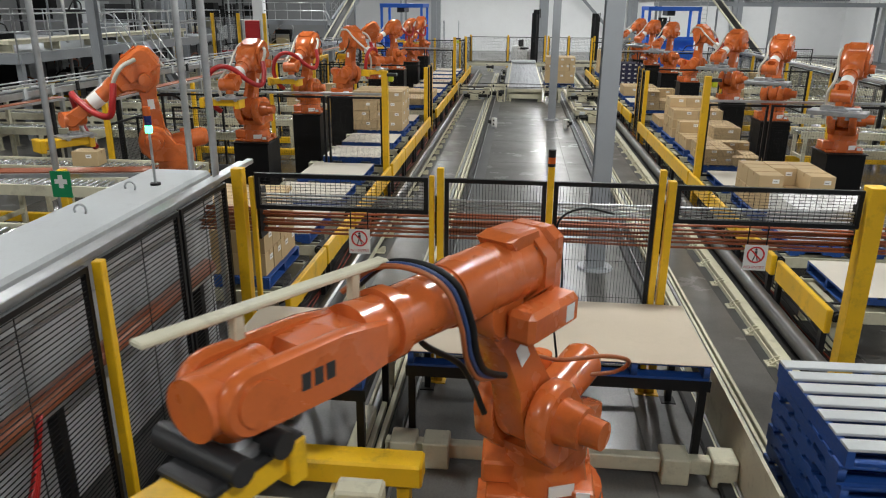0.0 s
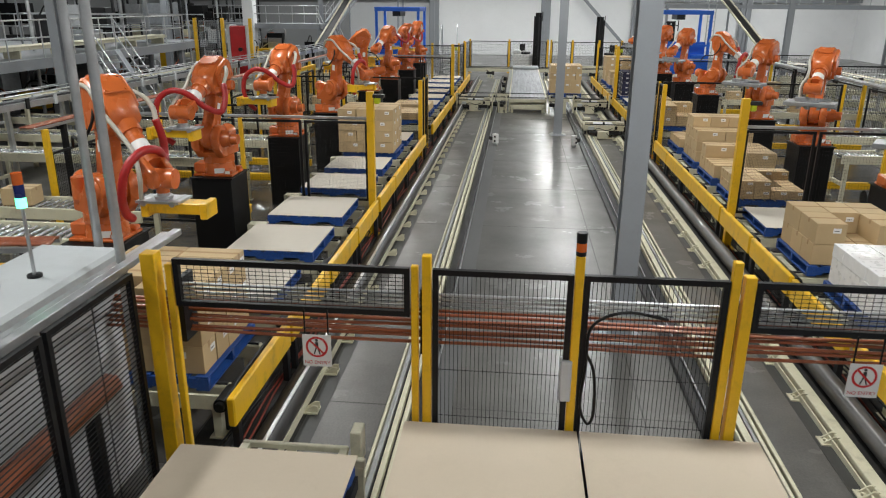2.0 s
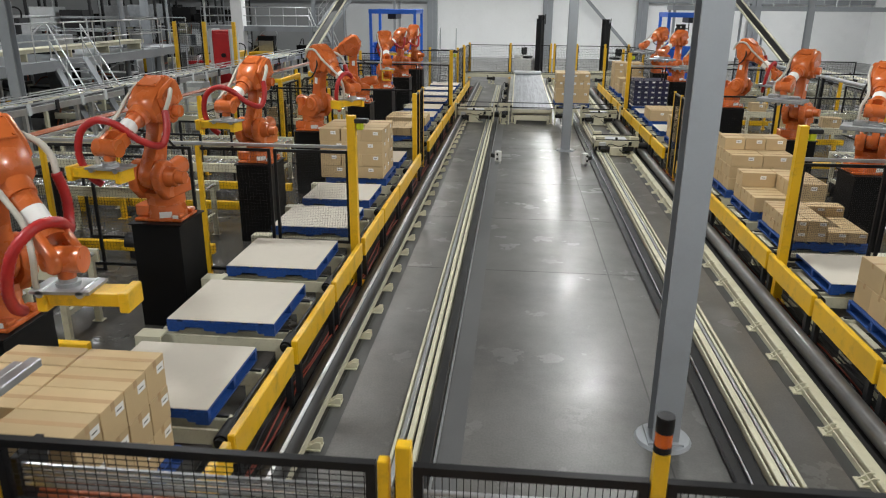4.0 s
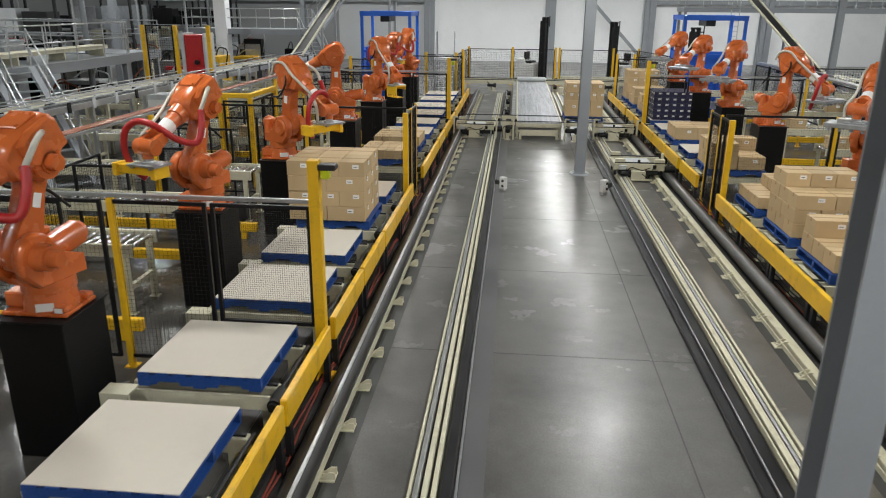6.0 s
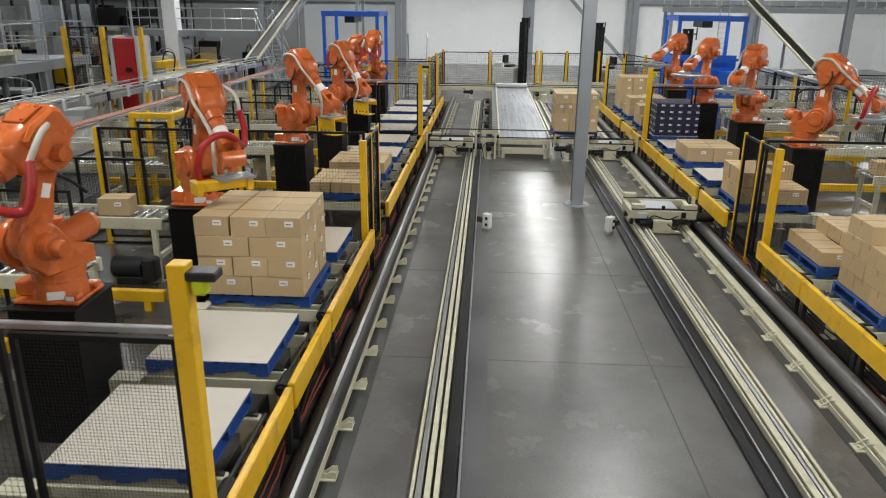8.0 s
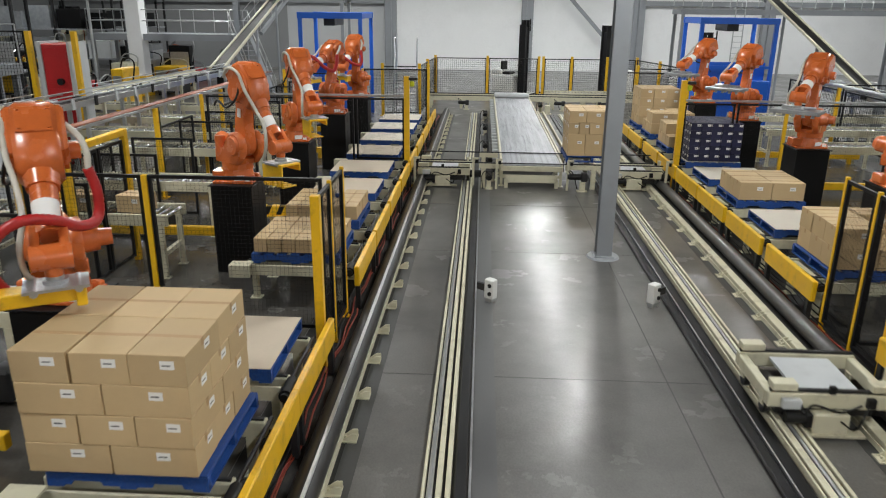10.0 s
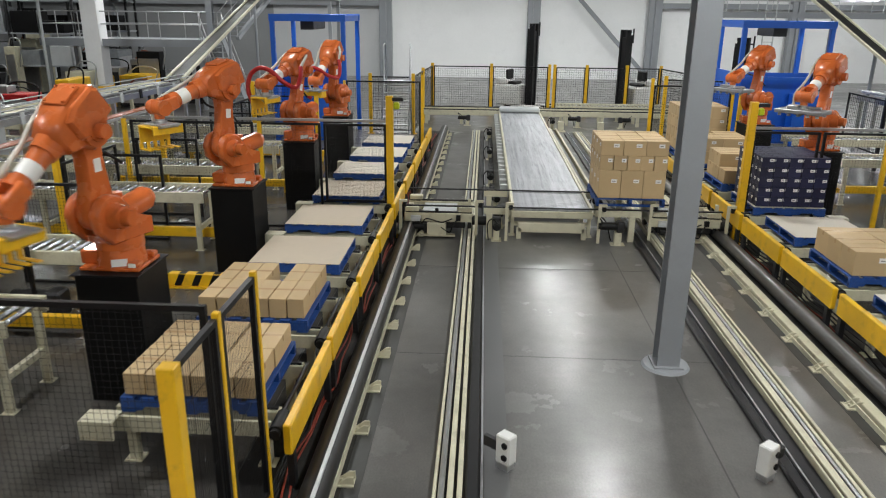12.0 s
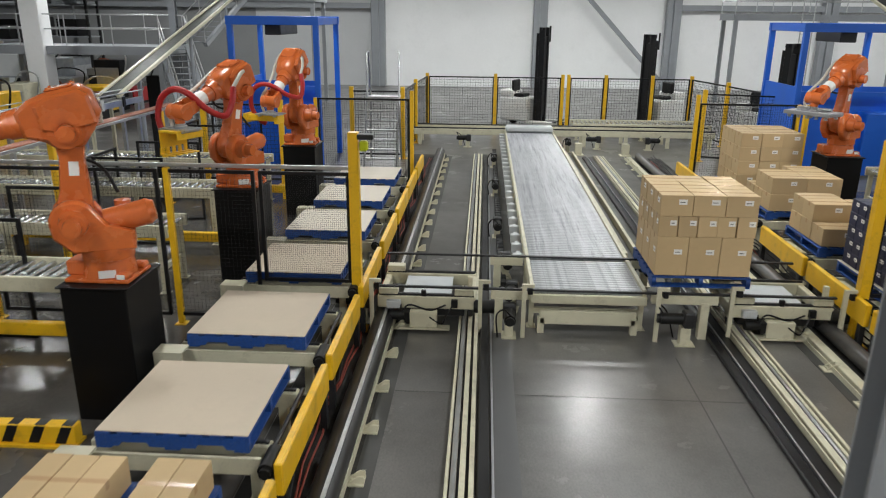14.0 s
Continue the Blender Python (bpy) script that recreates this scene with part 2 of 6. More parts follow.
def floor_material():
    m = bpy.data.materials.new("polished_concrete")
    m.use_nodes = True
    nt = m.node_tree
    N, L = nt.nodes, nt.links
    b = N["Principled BSDF"]
    co = N.new("ShaderNodeTexCoord")

    def noise_of(scale, detail=6, rough=0.6):
        n = N.new("ShaderNodeTexNoise")
        n.inputs["Scale"].default_value, n.inputs["Detail"].default_value, n.inputs["Roughness"].default_value = scale, detail, rough
        L.new(co.outputs["Object"], n.inputs["Vector"])
        return n.outputs[0]

    def ramp(src, a, bb, ca, cb):
        r = N.new("ShaderNodeValToRGB")
        r.color_ramp.interpolation = "EASE"
        r.color_ramp.elements[0].position, r.color_ramp.elements[1].position = a, bb
        r.color_ramp.elements[0].color, r.color_ramp.elements[1].color = (*ca, 1), (*cb, 1)
        L.new(src, r.inputs[0])
        return r.outputs[0]

    base = ramp(noise_of(0.35, 8, 0.7), 0.25, 0.75, (0.088, 0.085, 0.080), (0.138, 0.134, 0.127))
    grain = ramp(noise_of(45, 4), 0.3, 0.7, (0.85, 0.85, 0.85), (1.1, 1.1, 1.1))
    mul = N.new("ShaderNodeMix")
    mul.data_type, mul.blend_type = "RGBA", "MULTIPLY"
    mul.inputs["Factor"].default_value = 1
    L.new(base, mul.inputs["A"])
    L.new(grain, mul.inputs["B"])
    stain = ramp(noise_of(0.55, 8, 0.68), 0.38, 0.72, (1.12, 1.11, 1.10), (0.55, 0.54, 0.52))
    mul2 = N.new("ShaderNodeMix")
    mul2.data_type, mul2.blend_type = "RGBA", "MULTIPLY"
    mul2.inputs["Factor"].default_value = 0.8
    L.new(mul.outputs["Result"], mul2.inputs["A"])
    L.new(stain, mul2.inputs["B"])
    L.new(mul2.outputs["Result"], b.inputs["Base Color"])
    rough = ramp(noise_of(0.9, 8, 0.7), 0.15, 0.9, (0.28, 0.28, 0.28), (0.42, 0.42, 0.42))
    L.new(rough, b.inputs["Roughness"])
    # the sealer: a thin polished film, duller where it is scuffed
    film = ramp(noise_of(0.6, 8, 0.7), 0.36, 0.64, (0.58, 0.58, 0.58), (0.12, 0.12, 0.12))
    L.new(film, b.inputs["Coat Weight"])
    film_rough = ramp(noise_of(1.3, 6, 0.6), 0.3, 0.75, (0.18, 0.18, 0.18), (0.30, 0.30, 0.30))
    L.new(film_rough, b.inputs["Coat Roughness"])
    bp = N.new("ShaderNodeBump")
    bp.inputs["Strength"].default_value, bp.inputs["Distance"].default_value = 0.05, 0.003
    L.new(noise_of(3.0, 3), bp.inputs["Height"])
    L.new(bp.outputs[0], b.inputs["Normal"])
    return m


CONCRETE = floor_material()
WALLWHITE = material("white_wall_panel", (0.86, 0.865, 0.87), 0.5, scale=0.5, vary=0.04, fine=8, dirt=(0.55, 0.55, 0.55), dirt_amount=0.15)
WALLGREY = material("grey_wall_panel", (0.25, 0.255, 0.26), 0.55, scale=0.6, vary=0.08, fine=8)
WALLMID = material("pale_grey_wall_panel", (0.50, 0.51, 0.52), 0.55, scale=0.5, vary=0.06, fine=8)
CEILING = material("dark_grey_roof_deck", (0.14, 0.14, 0.145), 0.7, scale=0.5, vary=0.1)

# ---- the hall ----
X0, X1, Y0, Y1, HIGH = -30.0, 26.0, -9.0, 64.0, 9.0
part("floor", Geo().box(X0, X1, Y0, Y1, -0.2, 0), CONCRETE)
tagged(bpy.data.objects["floor"], "polished grey concrete floor with stains and joints", "floor", "", "structure")
for nm, g, mt, lb in (
    ("wall_north", Geo().box(-7.0, X1, Y1, Y1 + 0.2, 0, HIGH), WALLWHITE, "white insulated panel wall at the hall's end"),
    ("wall_north_middle", Geo().box(-14.0, -7.0, Y1, Y1 + 0.2, 0, HIGH), WALLMID, "pale grey panel wall behind the blue portal"),
    ("wall_north_west", Geo().box(X0, -14.0, Y1, Y1 + 0.2, 0, HIGH), WALLGREY, "dark grey panel wall beside the mezzanine"),
    ("wall_east", Geo().box(X1, X1 + 0.2, Y0, Y1, 0, HIGH), WALLWHITE, "white insulated panel side wall"),
    ("wall_west", Geo().box(X0 - 0.2, X0, Y0, Y1, 0, HIGH), WALLGREY, "dark grey panel side wall"),
    ("wall_south", Geo().box(X0, X1, Y0 - 0.2, Y0, 0, HIGH), WALLWHITE, "white panel wall at the hall's near end"),
    ("ceiling", Geo().box(X0, X1, Y0, Y1, HIGH, HIGH + 0.2), CEILING, "dark grey roof deck of the hall"),
):
    tagged(part(nm, g, mt), lb, "ceiling" if nm == "ceiling" else "wall", "", "structure")

# floor joints: a long one beside the columns and cross joints
JOINT = material("grey_joint_filler", (0.055, 0.053, 0.05), 0.5, scale=3, vary=0.3)
g = Geo().box(1.30, 1.316, Y0 + 1, 29.4, 0.0005, 0.002)
for y in (2.5, 8.5, 14.95, 17.9, 20.9, 25.3, 28.4):
    g.box(-0.82, 1.78, y, y + 0.012, 0.0005, 0.002)
    g.box(-2.0, -1.26, y, y + 0.012, 0.0005, 0.002)
tagged(part("floor_joint", g, JOINT), "dark sawn joints in the concrete floor", "floor joint", "", "structure")
# near-black mottled floor strips under the guard beams and guide rails
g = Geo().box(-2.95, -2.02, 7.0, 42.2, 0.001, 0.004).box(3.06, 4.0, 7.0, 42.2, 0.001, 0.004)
tagged(part("floor_strip", g, BEAMSTRIP), "very dark mottled strip of floor under the guard beams", "floor", "", "structure")
# darker floor zone inside the two robot cells
CELLFLOOR = material("dark_cell_floor", (0.066, 0.062, 0.057), 0.24, scale=0.9, vary=0.35, fine=30, dirt=(0.11, 0.10, 0.09), dirt_amount=0.5)
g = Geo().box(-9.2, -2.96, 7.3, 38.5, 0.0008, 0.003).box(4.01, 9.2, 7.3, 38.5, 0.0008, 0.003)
tagged(part("cell_floor", g, CELLFLOOR), "darker floor inside the robot cells", "floor", "", "structure")
# darker band along the rail
g = Geo().box(-0.82, -0.60, 6.9, 42.2, 0.001, 0.003)
tagged(part("floor_band", g, material("dark_floor_band", (0.10, 0.10, 0.10), 0.35, scale=1, vary=0.2)), "darker band of floor along the black rail", "floor", "", "structure")


def lamp_row():
    first = None
    for i, x in enumerate(LAMP_X):
        for j, y in enumerate(LAMP_Y):
            m = pose(x, y, LAMP_Z)
            if first is None:
                first = thing("high_bay_lamp", "white high-bay lamp hung from the roof", "lamp", "hall lamps", m=m)
                part("housing", Geo().box(-0.28, 0.28, -0.42, 0.42, 0.03, 0.12, 0.02), WHITE, first)
                part("diffuser", Geo().box(-0.24, 0.24, -0.38, 0.38, 0.012, 0.03), LAMPGLOW, first, "lit lamp panel")
                part("chain", Geo().rod((0, 0, 0.12), (0, 0, HIGH - LAMP_Z), 0.01, n=5), STEEL, first)
            else:
                copy_thing(first, m)
            d = bpy.data.lights.new("hall_light", "AREA")
            d.shape, d.size, d.size_y, d.energy, d.color = "RECTANGLE", 0.46, 0.74, LAMP_POWER * LAMP_SHARE[i] * (1.7 if y > 50 else 1.2 if y > 45 else 1.0), (0.975, 1, 0.985)
            o = new("hall_light", d)
            o.matrix_basis = pose(x, y, LAMP_Z)
            tagged(o, "light of a high-bay lamp", "lamp light", "hall lamps")


lamp_row()


def column(x, y, w, top, name="steel_column"):
    c = thing(name, "grey painted steel H-column on a round plinth", "column", "hall columns", m=pose(x, y, 0))
    h = w / 2
    part("shaft", Geo().box(-h, h, -h, -h + 0.02, 0, top).box(-h, h, h - 0.02, h, 0, top).box(-0.008, 0.008, -h + 0.02, h - 0.02, 0, top), COLUMN, c, "grey H-section steel shaft")
    part("base_plate", Geo().box(-h - 0.04, h + 0.04, -h - 0.04, h + 0.04, 0.03, 0.05), COLUMN, c)
    part("plinth", Geo().rod((0, 0, 0), (0, 0, 0.03), 0.27, 0.25, n=24), COLUMN, c, "round grey concrete plinth")
    return c


for x, y in ((1.31, 10.42), (1.255, 25.2)):
    column(x, y, 0.25, HIGH)
for x, y in ((-12.3, 21.0), (-9.2, 9.5), (-16, 35), (12.5, 25.2), (12.5, 39), (-12.5, 49)):
    column(x, y, 0.25, HIGH)
t = thing("building_column", "white painted square building column", "column", m=pose(-16.3, 46.6, 0))
part("shaft", Geo().box(-0.33, 0.33, -0.33, 0.33, 0, HIGH, 0.02), WALLWHITE, t)
part("collar", Geo().box(-0.36, 0.36, -0.36, 0.36, 0, 0.9, 0.02), YELLOW, t, "yellow kick guard")
# frames on the end wall
for x in (-7.0, 2.0, 9.2, 17.5):
    w = thing("wall_column", "grey steel wall column", "column", "wall columns", m=pose(x, 63.7, 0))
    part("shaft", Geo().box(-0.38, 0.38, -0.2, 0.28, 0, HIGH, 0.02).box(-0.06, 0.06, -0.34, -0.2, 0, HIGH), COLUMN, w)
w = thing("wall_brace", "grey diagonal steel brace on the wall", "brace")
part("bar", Geo().rod((3.4, 63.5, 6.0), (8.9, 63.5, 0.3), 0.16, n=4), COLUMN, w)
for nm, z, xa, xb in (("wall_girt", 4.2, 9.6, 26), ("wall_girt", 4.2, -30, -7.4), ("wall_girt", 4.2, -6.6, 1.6)):
    if xa > 5 or xa < -10:
        part("bar", Geo().box(xa, xb, 63.55, 63.9, z, z + 0.3), COLUMN, thing(nm, "grey horizontal steel wall rail", "wall rail", "wall rails"))


# ---- fences ----
def wires(g, w, z0, z1, dx, dz, r=0.0022):
    n = max(2, round(w / dx))
    for k in range(1, n):
        x = w * k / n
        g.box(x - r, x + r, -r, r, z0, z1)
    n = max(2, round((z1 - z0) / dz))
    for k in range(1, n):
        z = z0 + (z1 - z0) * k / n
        g.box(0, w, r, 3 * r, z - r, z + r)
    return g


def fence_panel(p, q, z0, z1, dx=0.05, dz=0.05, mid=None, r=0.0016, label="black framed wire mesh fence panel"):
    w = math.hypot(q[0] - p[0], q[1] - p[1])
    a = math.degrees(math.atan2(q[1] - p[1], q[0] - p[0]))
    t = thing("mesh_fence", label, "fence panel", "machine guard fences", m=pose(p[0], p[1], 0, 0, 0, a))
    b = 0.02
    g = Geo().box(0, w, -b, b, z1 - 0.04, z1).box(0, w, -b, b, z0, z0 + 0.04).box(0, 0.04, -b, b, z0 + 0.04, z1 - 0.04).box(w - 0.04, w, -b, b, z0 + 0.04, z1 - 0.04)
    if mid:
        g.box(0.04, w - 0.04, -b, b, mid - 0.02, mid + 0.02)
    part("frame", g, FRAMEBLACK, t)
    part("wire_mesh", wires(Geo(), w, z0 + 0.02, z1 - 0.02, dx, dz, r), FRAMEBLACK, t)
    return t


def fence_post(x, y, top, w=0.07, z0=0.0, label="yellow painted steel fence post"):
    t = thing("fence_post", label, "fence post", "yellow fence posts", m=pose(x, y, 0))
    part("post", Geo().box(-w / 2, w / 2, -w / 2, w / 2, z0 + 0.012, top, 0.006), YELLOW, t)
    part("foot_plate", Geo().box(-w, w, -w, w, z0, z0 + 0.012), YELLOW, t)
    return t


# the gate across the aisle
GY = 6.72
for x, top, w in ((-2.62, 2.2, 0.11), (-2.49, 2.12, 0.05), (-0.72, 2.18, 0.05), (-0.635, 2.26, 0.065), (0.40, 2.3, 0.06), (1.42, 2.30, 0.06), (1.51, 2.2, 0.075), (3.30, 2.2, 0.16)):
    fence_post(x, GY, top, w)
fence_panel((-2.455, GY), (-0.755, GY), 1.80, 2.16, 0.05, 0.03)
fence_panel((-0.595, GY), (0.365, GY), 0.25, 2.16, 0.03, 0.4, r=0.0017)
fence_panel((0.435, GY), (1.385, GY), 0.25, 2.16, 0.03, 0.4, r=0.0017)
fence_panel((1.555, GY), (3.2, GY), 1.80, 2.16, 0.05, 0.03)
t = thing("signal_beacon", "black and orange signal beacon on the gate post", "beacon", m=pose(0.40, GY, 2.3))
part("base", Geo().rod((0, 0, 0), (0, 0, 0.03), 0.036, n=14), FRAMEBLACK, t)
part("lens", Geo().rod((0, 0, 0.03), (0, 0, 0.09), 0.034, n=14), AMBER, t, "orange lens")
part("cap", Geo().rod((0, 0, 0.09), (0, 0, 0.16), 0.036, n=14), FRAMEBLACK, t)
t = thing("cable_loop", "black cable looped down the gate post", "cable", m=pose(0.46, GY - 0.05, 0))
part("cable", Geo().tube(curve([(0.55, 0.03, 1.87), (0.25, 0, 1.92), (0.04, 0, 1.8), (0.02, 0, 1.5), (0.0, 0, 1.2), (0.06, 0, 1.05), (0.1, 0, 1.15), (0.08, 0, 1.45), (0.02, 0, 1.6)]), 0.011), RUBBER, t)
t = thing("control_box", "small grey control box on the gate post", "control box", m=pose(0.36, GY, 1.35))
part("body", Geo().box(-0.05, 0.03, -0.045, 0.045, -0.14, 0.18, 0.008), GREYPAINT, t)


def no_entry_sign(x, y, z):
    t = thing("no_entry_sign", "white no entry sign with a red ring", "sign", "no entry signs", m=pose(x, y, z))
    part("board", Geo().box(-0.105, 0.105, 0, 0.004, -0.125, 0.125), WHITE, t)
    ring = []
    for k in range(24):
        a, b = 2 * math.pi * k / 24, 2 * math.pi * (k + 1) / 24
        ring.append([(r * math.cos(u), -0.002, 0.03 + r * math.sin(u)) for u, r in ((a, 0.066), (b, 0.066), (b, 0.082), (a, 0.082))])
    g = Geo()
    for q in ring:
        g.add(q, [(0, 1, 2, 3)])
    g.box(-0.07, 0.07, -0.003, -0.002, -0.007, 0.007, m=pose(0, 0, 0.03, 0, 45, 0))
    for sx in (-0.085, 0.085):
        part("strap", Geo().box(sx - 0.005, sx + 0.005, 0.004, 0.012, 0.1, 0.32), FRAMEBLACK, t)
    part("red_ring", g, REDPRINT, t, "red ring with a slash")
    part("figure", Geo().box(-0.012, 0.012, -0.0016, -0.001, 0.03, 0.07).rod((0, -0.001, 0.083), (0, -0.0018, 0.083), 0.011, n=10).box(-0.004, 0.006, -0.0016, -0.001, -0.03, 0.03, m=pose(0.012, 0, 0, 0, -18, 0)).box(-0.006, 0.004, -0.0016, -0.001, -0.03, 0.03, m=pose(-0.012, 0, 0, 0, 18, 0)), PRINT, t, "black walking pictogram")
    c = bpy.data.curves.new("words", "FONT")
    c.body, c.size, c.align_x, c.extrude = "NO ENTRY", 0.038, "CENTER", 0.0006
    c.materials.append(REDPRINT)
    o = new("words", c)
    o.parent = t
    o.matrix_basis = pose(0, -0.002, -0.105, 90)
    return t


no_entry_sign(-1.43, GY - 0.03, 1.505)
no_entry_sign(2.33, GY - 0.03, 1.495)

# copper cables across the aisle behind the gate
t = thing("cable_tray", "brown copper cables strung across behind the gate", "cables")
for k in range(9):
    z = 1.50 + 0.029 * k
    y = GY + 0.22 + 0.03 * (k % 3)
    pts = [(-3.4 + 0.5 * i, y + 0.006 * math.sin(i * 1.7 + k), z + 0.008 * math.sin(i * 1.1 + k * 2)) for i in range(17)]
    part("cable", Geo().tube(pts, 0.0135, 6), COPPER, t)
t = thing("conduit_tray", "grey steel conduit bundle along the gate", "conduit")
for k in range(4):
    z = 1.80 + 0.035 * k
    part("conduit", Geo().rod((-2.5, GY + 0.16, z), (4.6, GY + 0.16, z), 0.013, n=6), STEEL, t)
for x in (-2.5, -0.68, 1.5, 3.3, 4.6):
    part("bracket", Geo().box(x - 0.02, x + 0.02, GY + 0.13, GY + 0.34, 1.44, 1.95), FRAMEBLACK, t)


def pipe_bundle(name, p, q, n, label, mat=COPPER, r=0.014, gap=0.03, legs=()):
    t = thing(name, label, "cables", "cable runs")
    d = Vector(q) - Vector(p)
    side = Vector((d.y, -d.x, 0)).normalized()
    for k in range(n):
        o = side * gap * k
        part("cable", Geo().tube([Vector(p) + o + d * i / 6 + Vector((0, 0, 0.006 * math.sin(i + k))) for i in range(7)], r, 6), mat, t)
    for u in (0.04, 0.35, 0.66, 0.96):
        c = Vector(p) + d * u + side * gap * n / 2
        part("leg", Geo().box(c.x - 0.04, c.x + 0.04, c.y - 0.04, c.y + 0.04, 0, c.z - 0.02), FRAMEBLACK, t)
    part("tray", Geo().rod(Vector(p) + side * (gap * n + 0.03) - Vector((0, 0, 0.03)), Vector(q) + side * (gap * n + 0.03) - Vector((0, 0, 0.03)), 0.03, n=4).rod(Vector(p) - side * 0.03 - Vector((0, 0, 0.03)), Vector(q) - side * 0.03 - Vector((0, 0, 0.03)), 0.03, n=4), STEEL, t)
    return t


# left enclosure near the camera: fence along the machine and its grey hood
LX = -2.72
for y, top in ((4.30, 2.1), (2.0, 2.1), (-0.4, 2.1)):
    fence_post(LX + 0.06, y, top, 0.07)
for y0, y1 in ((5.62, 6.6), (4.36, 5.58), (2.06, 4.24), (-0.34, 1.94)):
    fence_panel((LX, y1), (LX, y0), 0.08, 2.08, 0.76, 0.036, mid=None, r=0.003)
t = thing("light_rail", "galvanised rail along the top of the fence", "rail")
part("rail", Geo().box(LX - 0.1, LX - 0.03, -0.6, 7.5, 2.08, 2.13, 0.006).box(LX - 0.2, LX - 0.14, -0.6, 7.5, 2.06, 2.10, 0.006), STEEL, t)
t = thing("machine_hood", "long light grey sheet metal machine hood", "machine hood")
part("hood", Geo().box(-3.78, -3.10, -1.5, 7.2, 1.62, 2.06, 0.03).box(-3.72, -3.16, -1.5, 7.15, 0.1, 1.62, 0.02), GREYPAINT, t)
for y in (5.4, 6.2, 3.5):
    part("lifting_eye", Geo().tube([(-3.45 + 0.05 * math.cos(a), y, 2.06 + 0.05 + 0.05 * math.sin(a)) for a in [k * math.pi / 6 - 0.6 for k in range(9)]], 0.010), STEEL, t)
t = thing("signal_tower", "signal tower with green light lit on a pole", "signal tower", m=pose(-3.36, 6.5, 2.06))
part("foot", Geo().rod((0, 0, 0), (0, 0, 0.02), 0.05, n=14), FRAMEBLACK, t)
part("pole", Geo().rod((0, 0, 0.02), (0, 0, 0.50), 0.013, n=10), STEEL, t)
part("green_lens", Geo().rod((0, 0, 0.50), (0, 0, 0.57), 0.034, n=14), GREENGLOW, t, "green lens, lit")
part("blue_lens", Geo().rod((0, 0, 0.57), (0, 0, 0.66), 0.034, n=14), BEACONBLUE, t, "dark blue lens")
part("amber_lens", Geo().rod((0, 0, 0.66), (0, 0, 0.74), 0.034, n=14), AMBER, t, "orange lens")
t = thing("first_aid_sign", "green first aid sign with a white cross", "sign", m=pose(-4.67, 7.013, 1.90))
part("board", Geo().box(-0.11, 0.11, 0, 0.006, -0.14, 0.14), GREENSIGN, t)
part("cross", Geo().box(-0.025, 0.025, -0.002, 0, -0.04, 0.10).box(-0.07, -0.025, -0.002, 0, 0.005, 0.055).box(0.025, 0.07, -0.002, 0, 0.005, 0.055), PAPER, t, "white cross")
fence_post(-4.67, 7.06, 2.05, 0.08)
for x, y, tp in ((-3.36, 7.30, HIGH), (-2.86, 6.75, HIGH), (-4.86, 7.25, 4.2)):
    t = thing("steel_pole", "slim grey steel pole", "pole", "slim poles", m=pose(x, y, 0))
    part("pole", Geo().rod((0, 0, 0), (0, 0, tp), 0.035, n=10), STEEL, t)
    part("foot_plate", Geo().box(-0.1, 0.1, -0.1, 0.1, 0, 0.012), STEEL, t)
pipe_bundle("cable_run", (-9.5, 6.6, 1.98), (-3.9, 7.6, 1.98), 7, "copper coloured cables on a tray")
pipe_bundle("cable_run", (-2.92, -1.0, 1.25), (-2.92, 6.5, 1.25), 1, "brown cable duct behind the fence", r=0.09)
t = thing("hanging_hose", "red hose hung in loops on the fence", "hose", m=pose(-2.742, 3.2, 1.0))
for k in range(3):
    part("loop", Geo().tube(curve([(0, -0.5, 0.25), (0.02, -0.2, -0.12 - 0.06 * k), (0.02, 0.15, -0.1 - 0.05 * k), (0, 0.4, 0.35)]), 0.02), REDHOSE, t)

# ---- rails of the transfer cars ----
RY0, RY1 = 4.2, 42.0


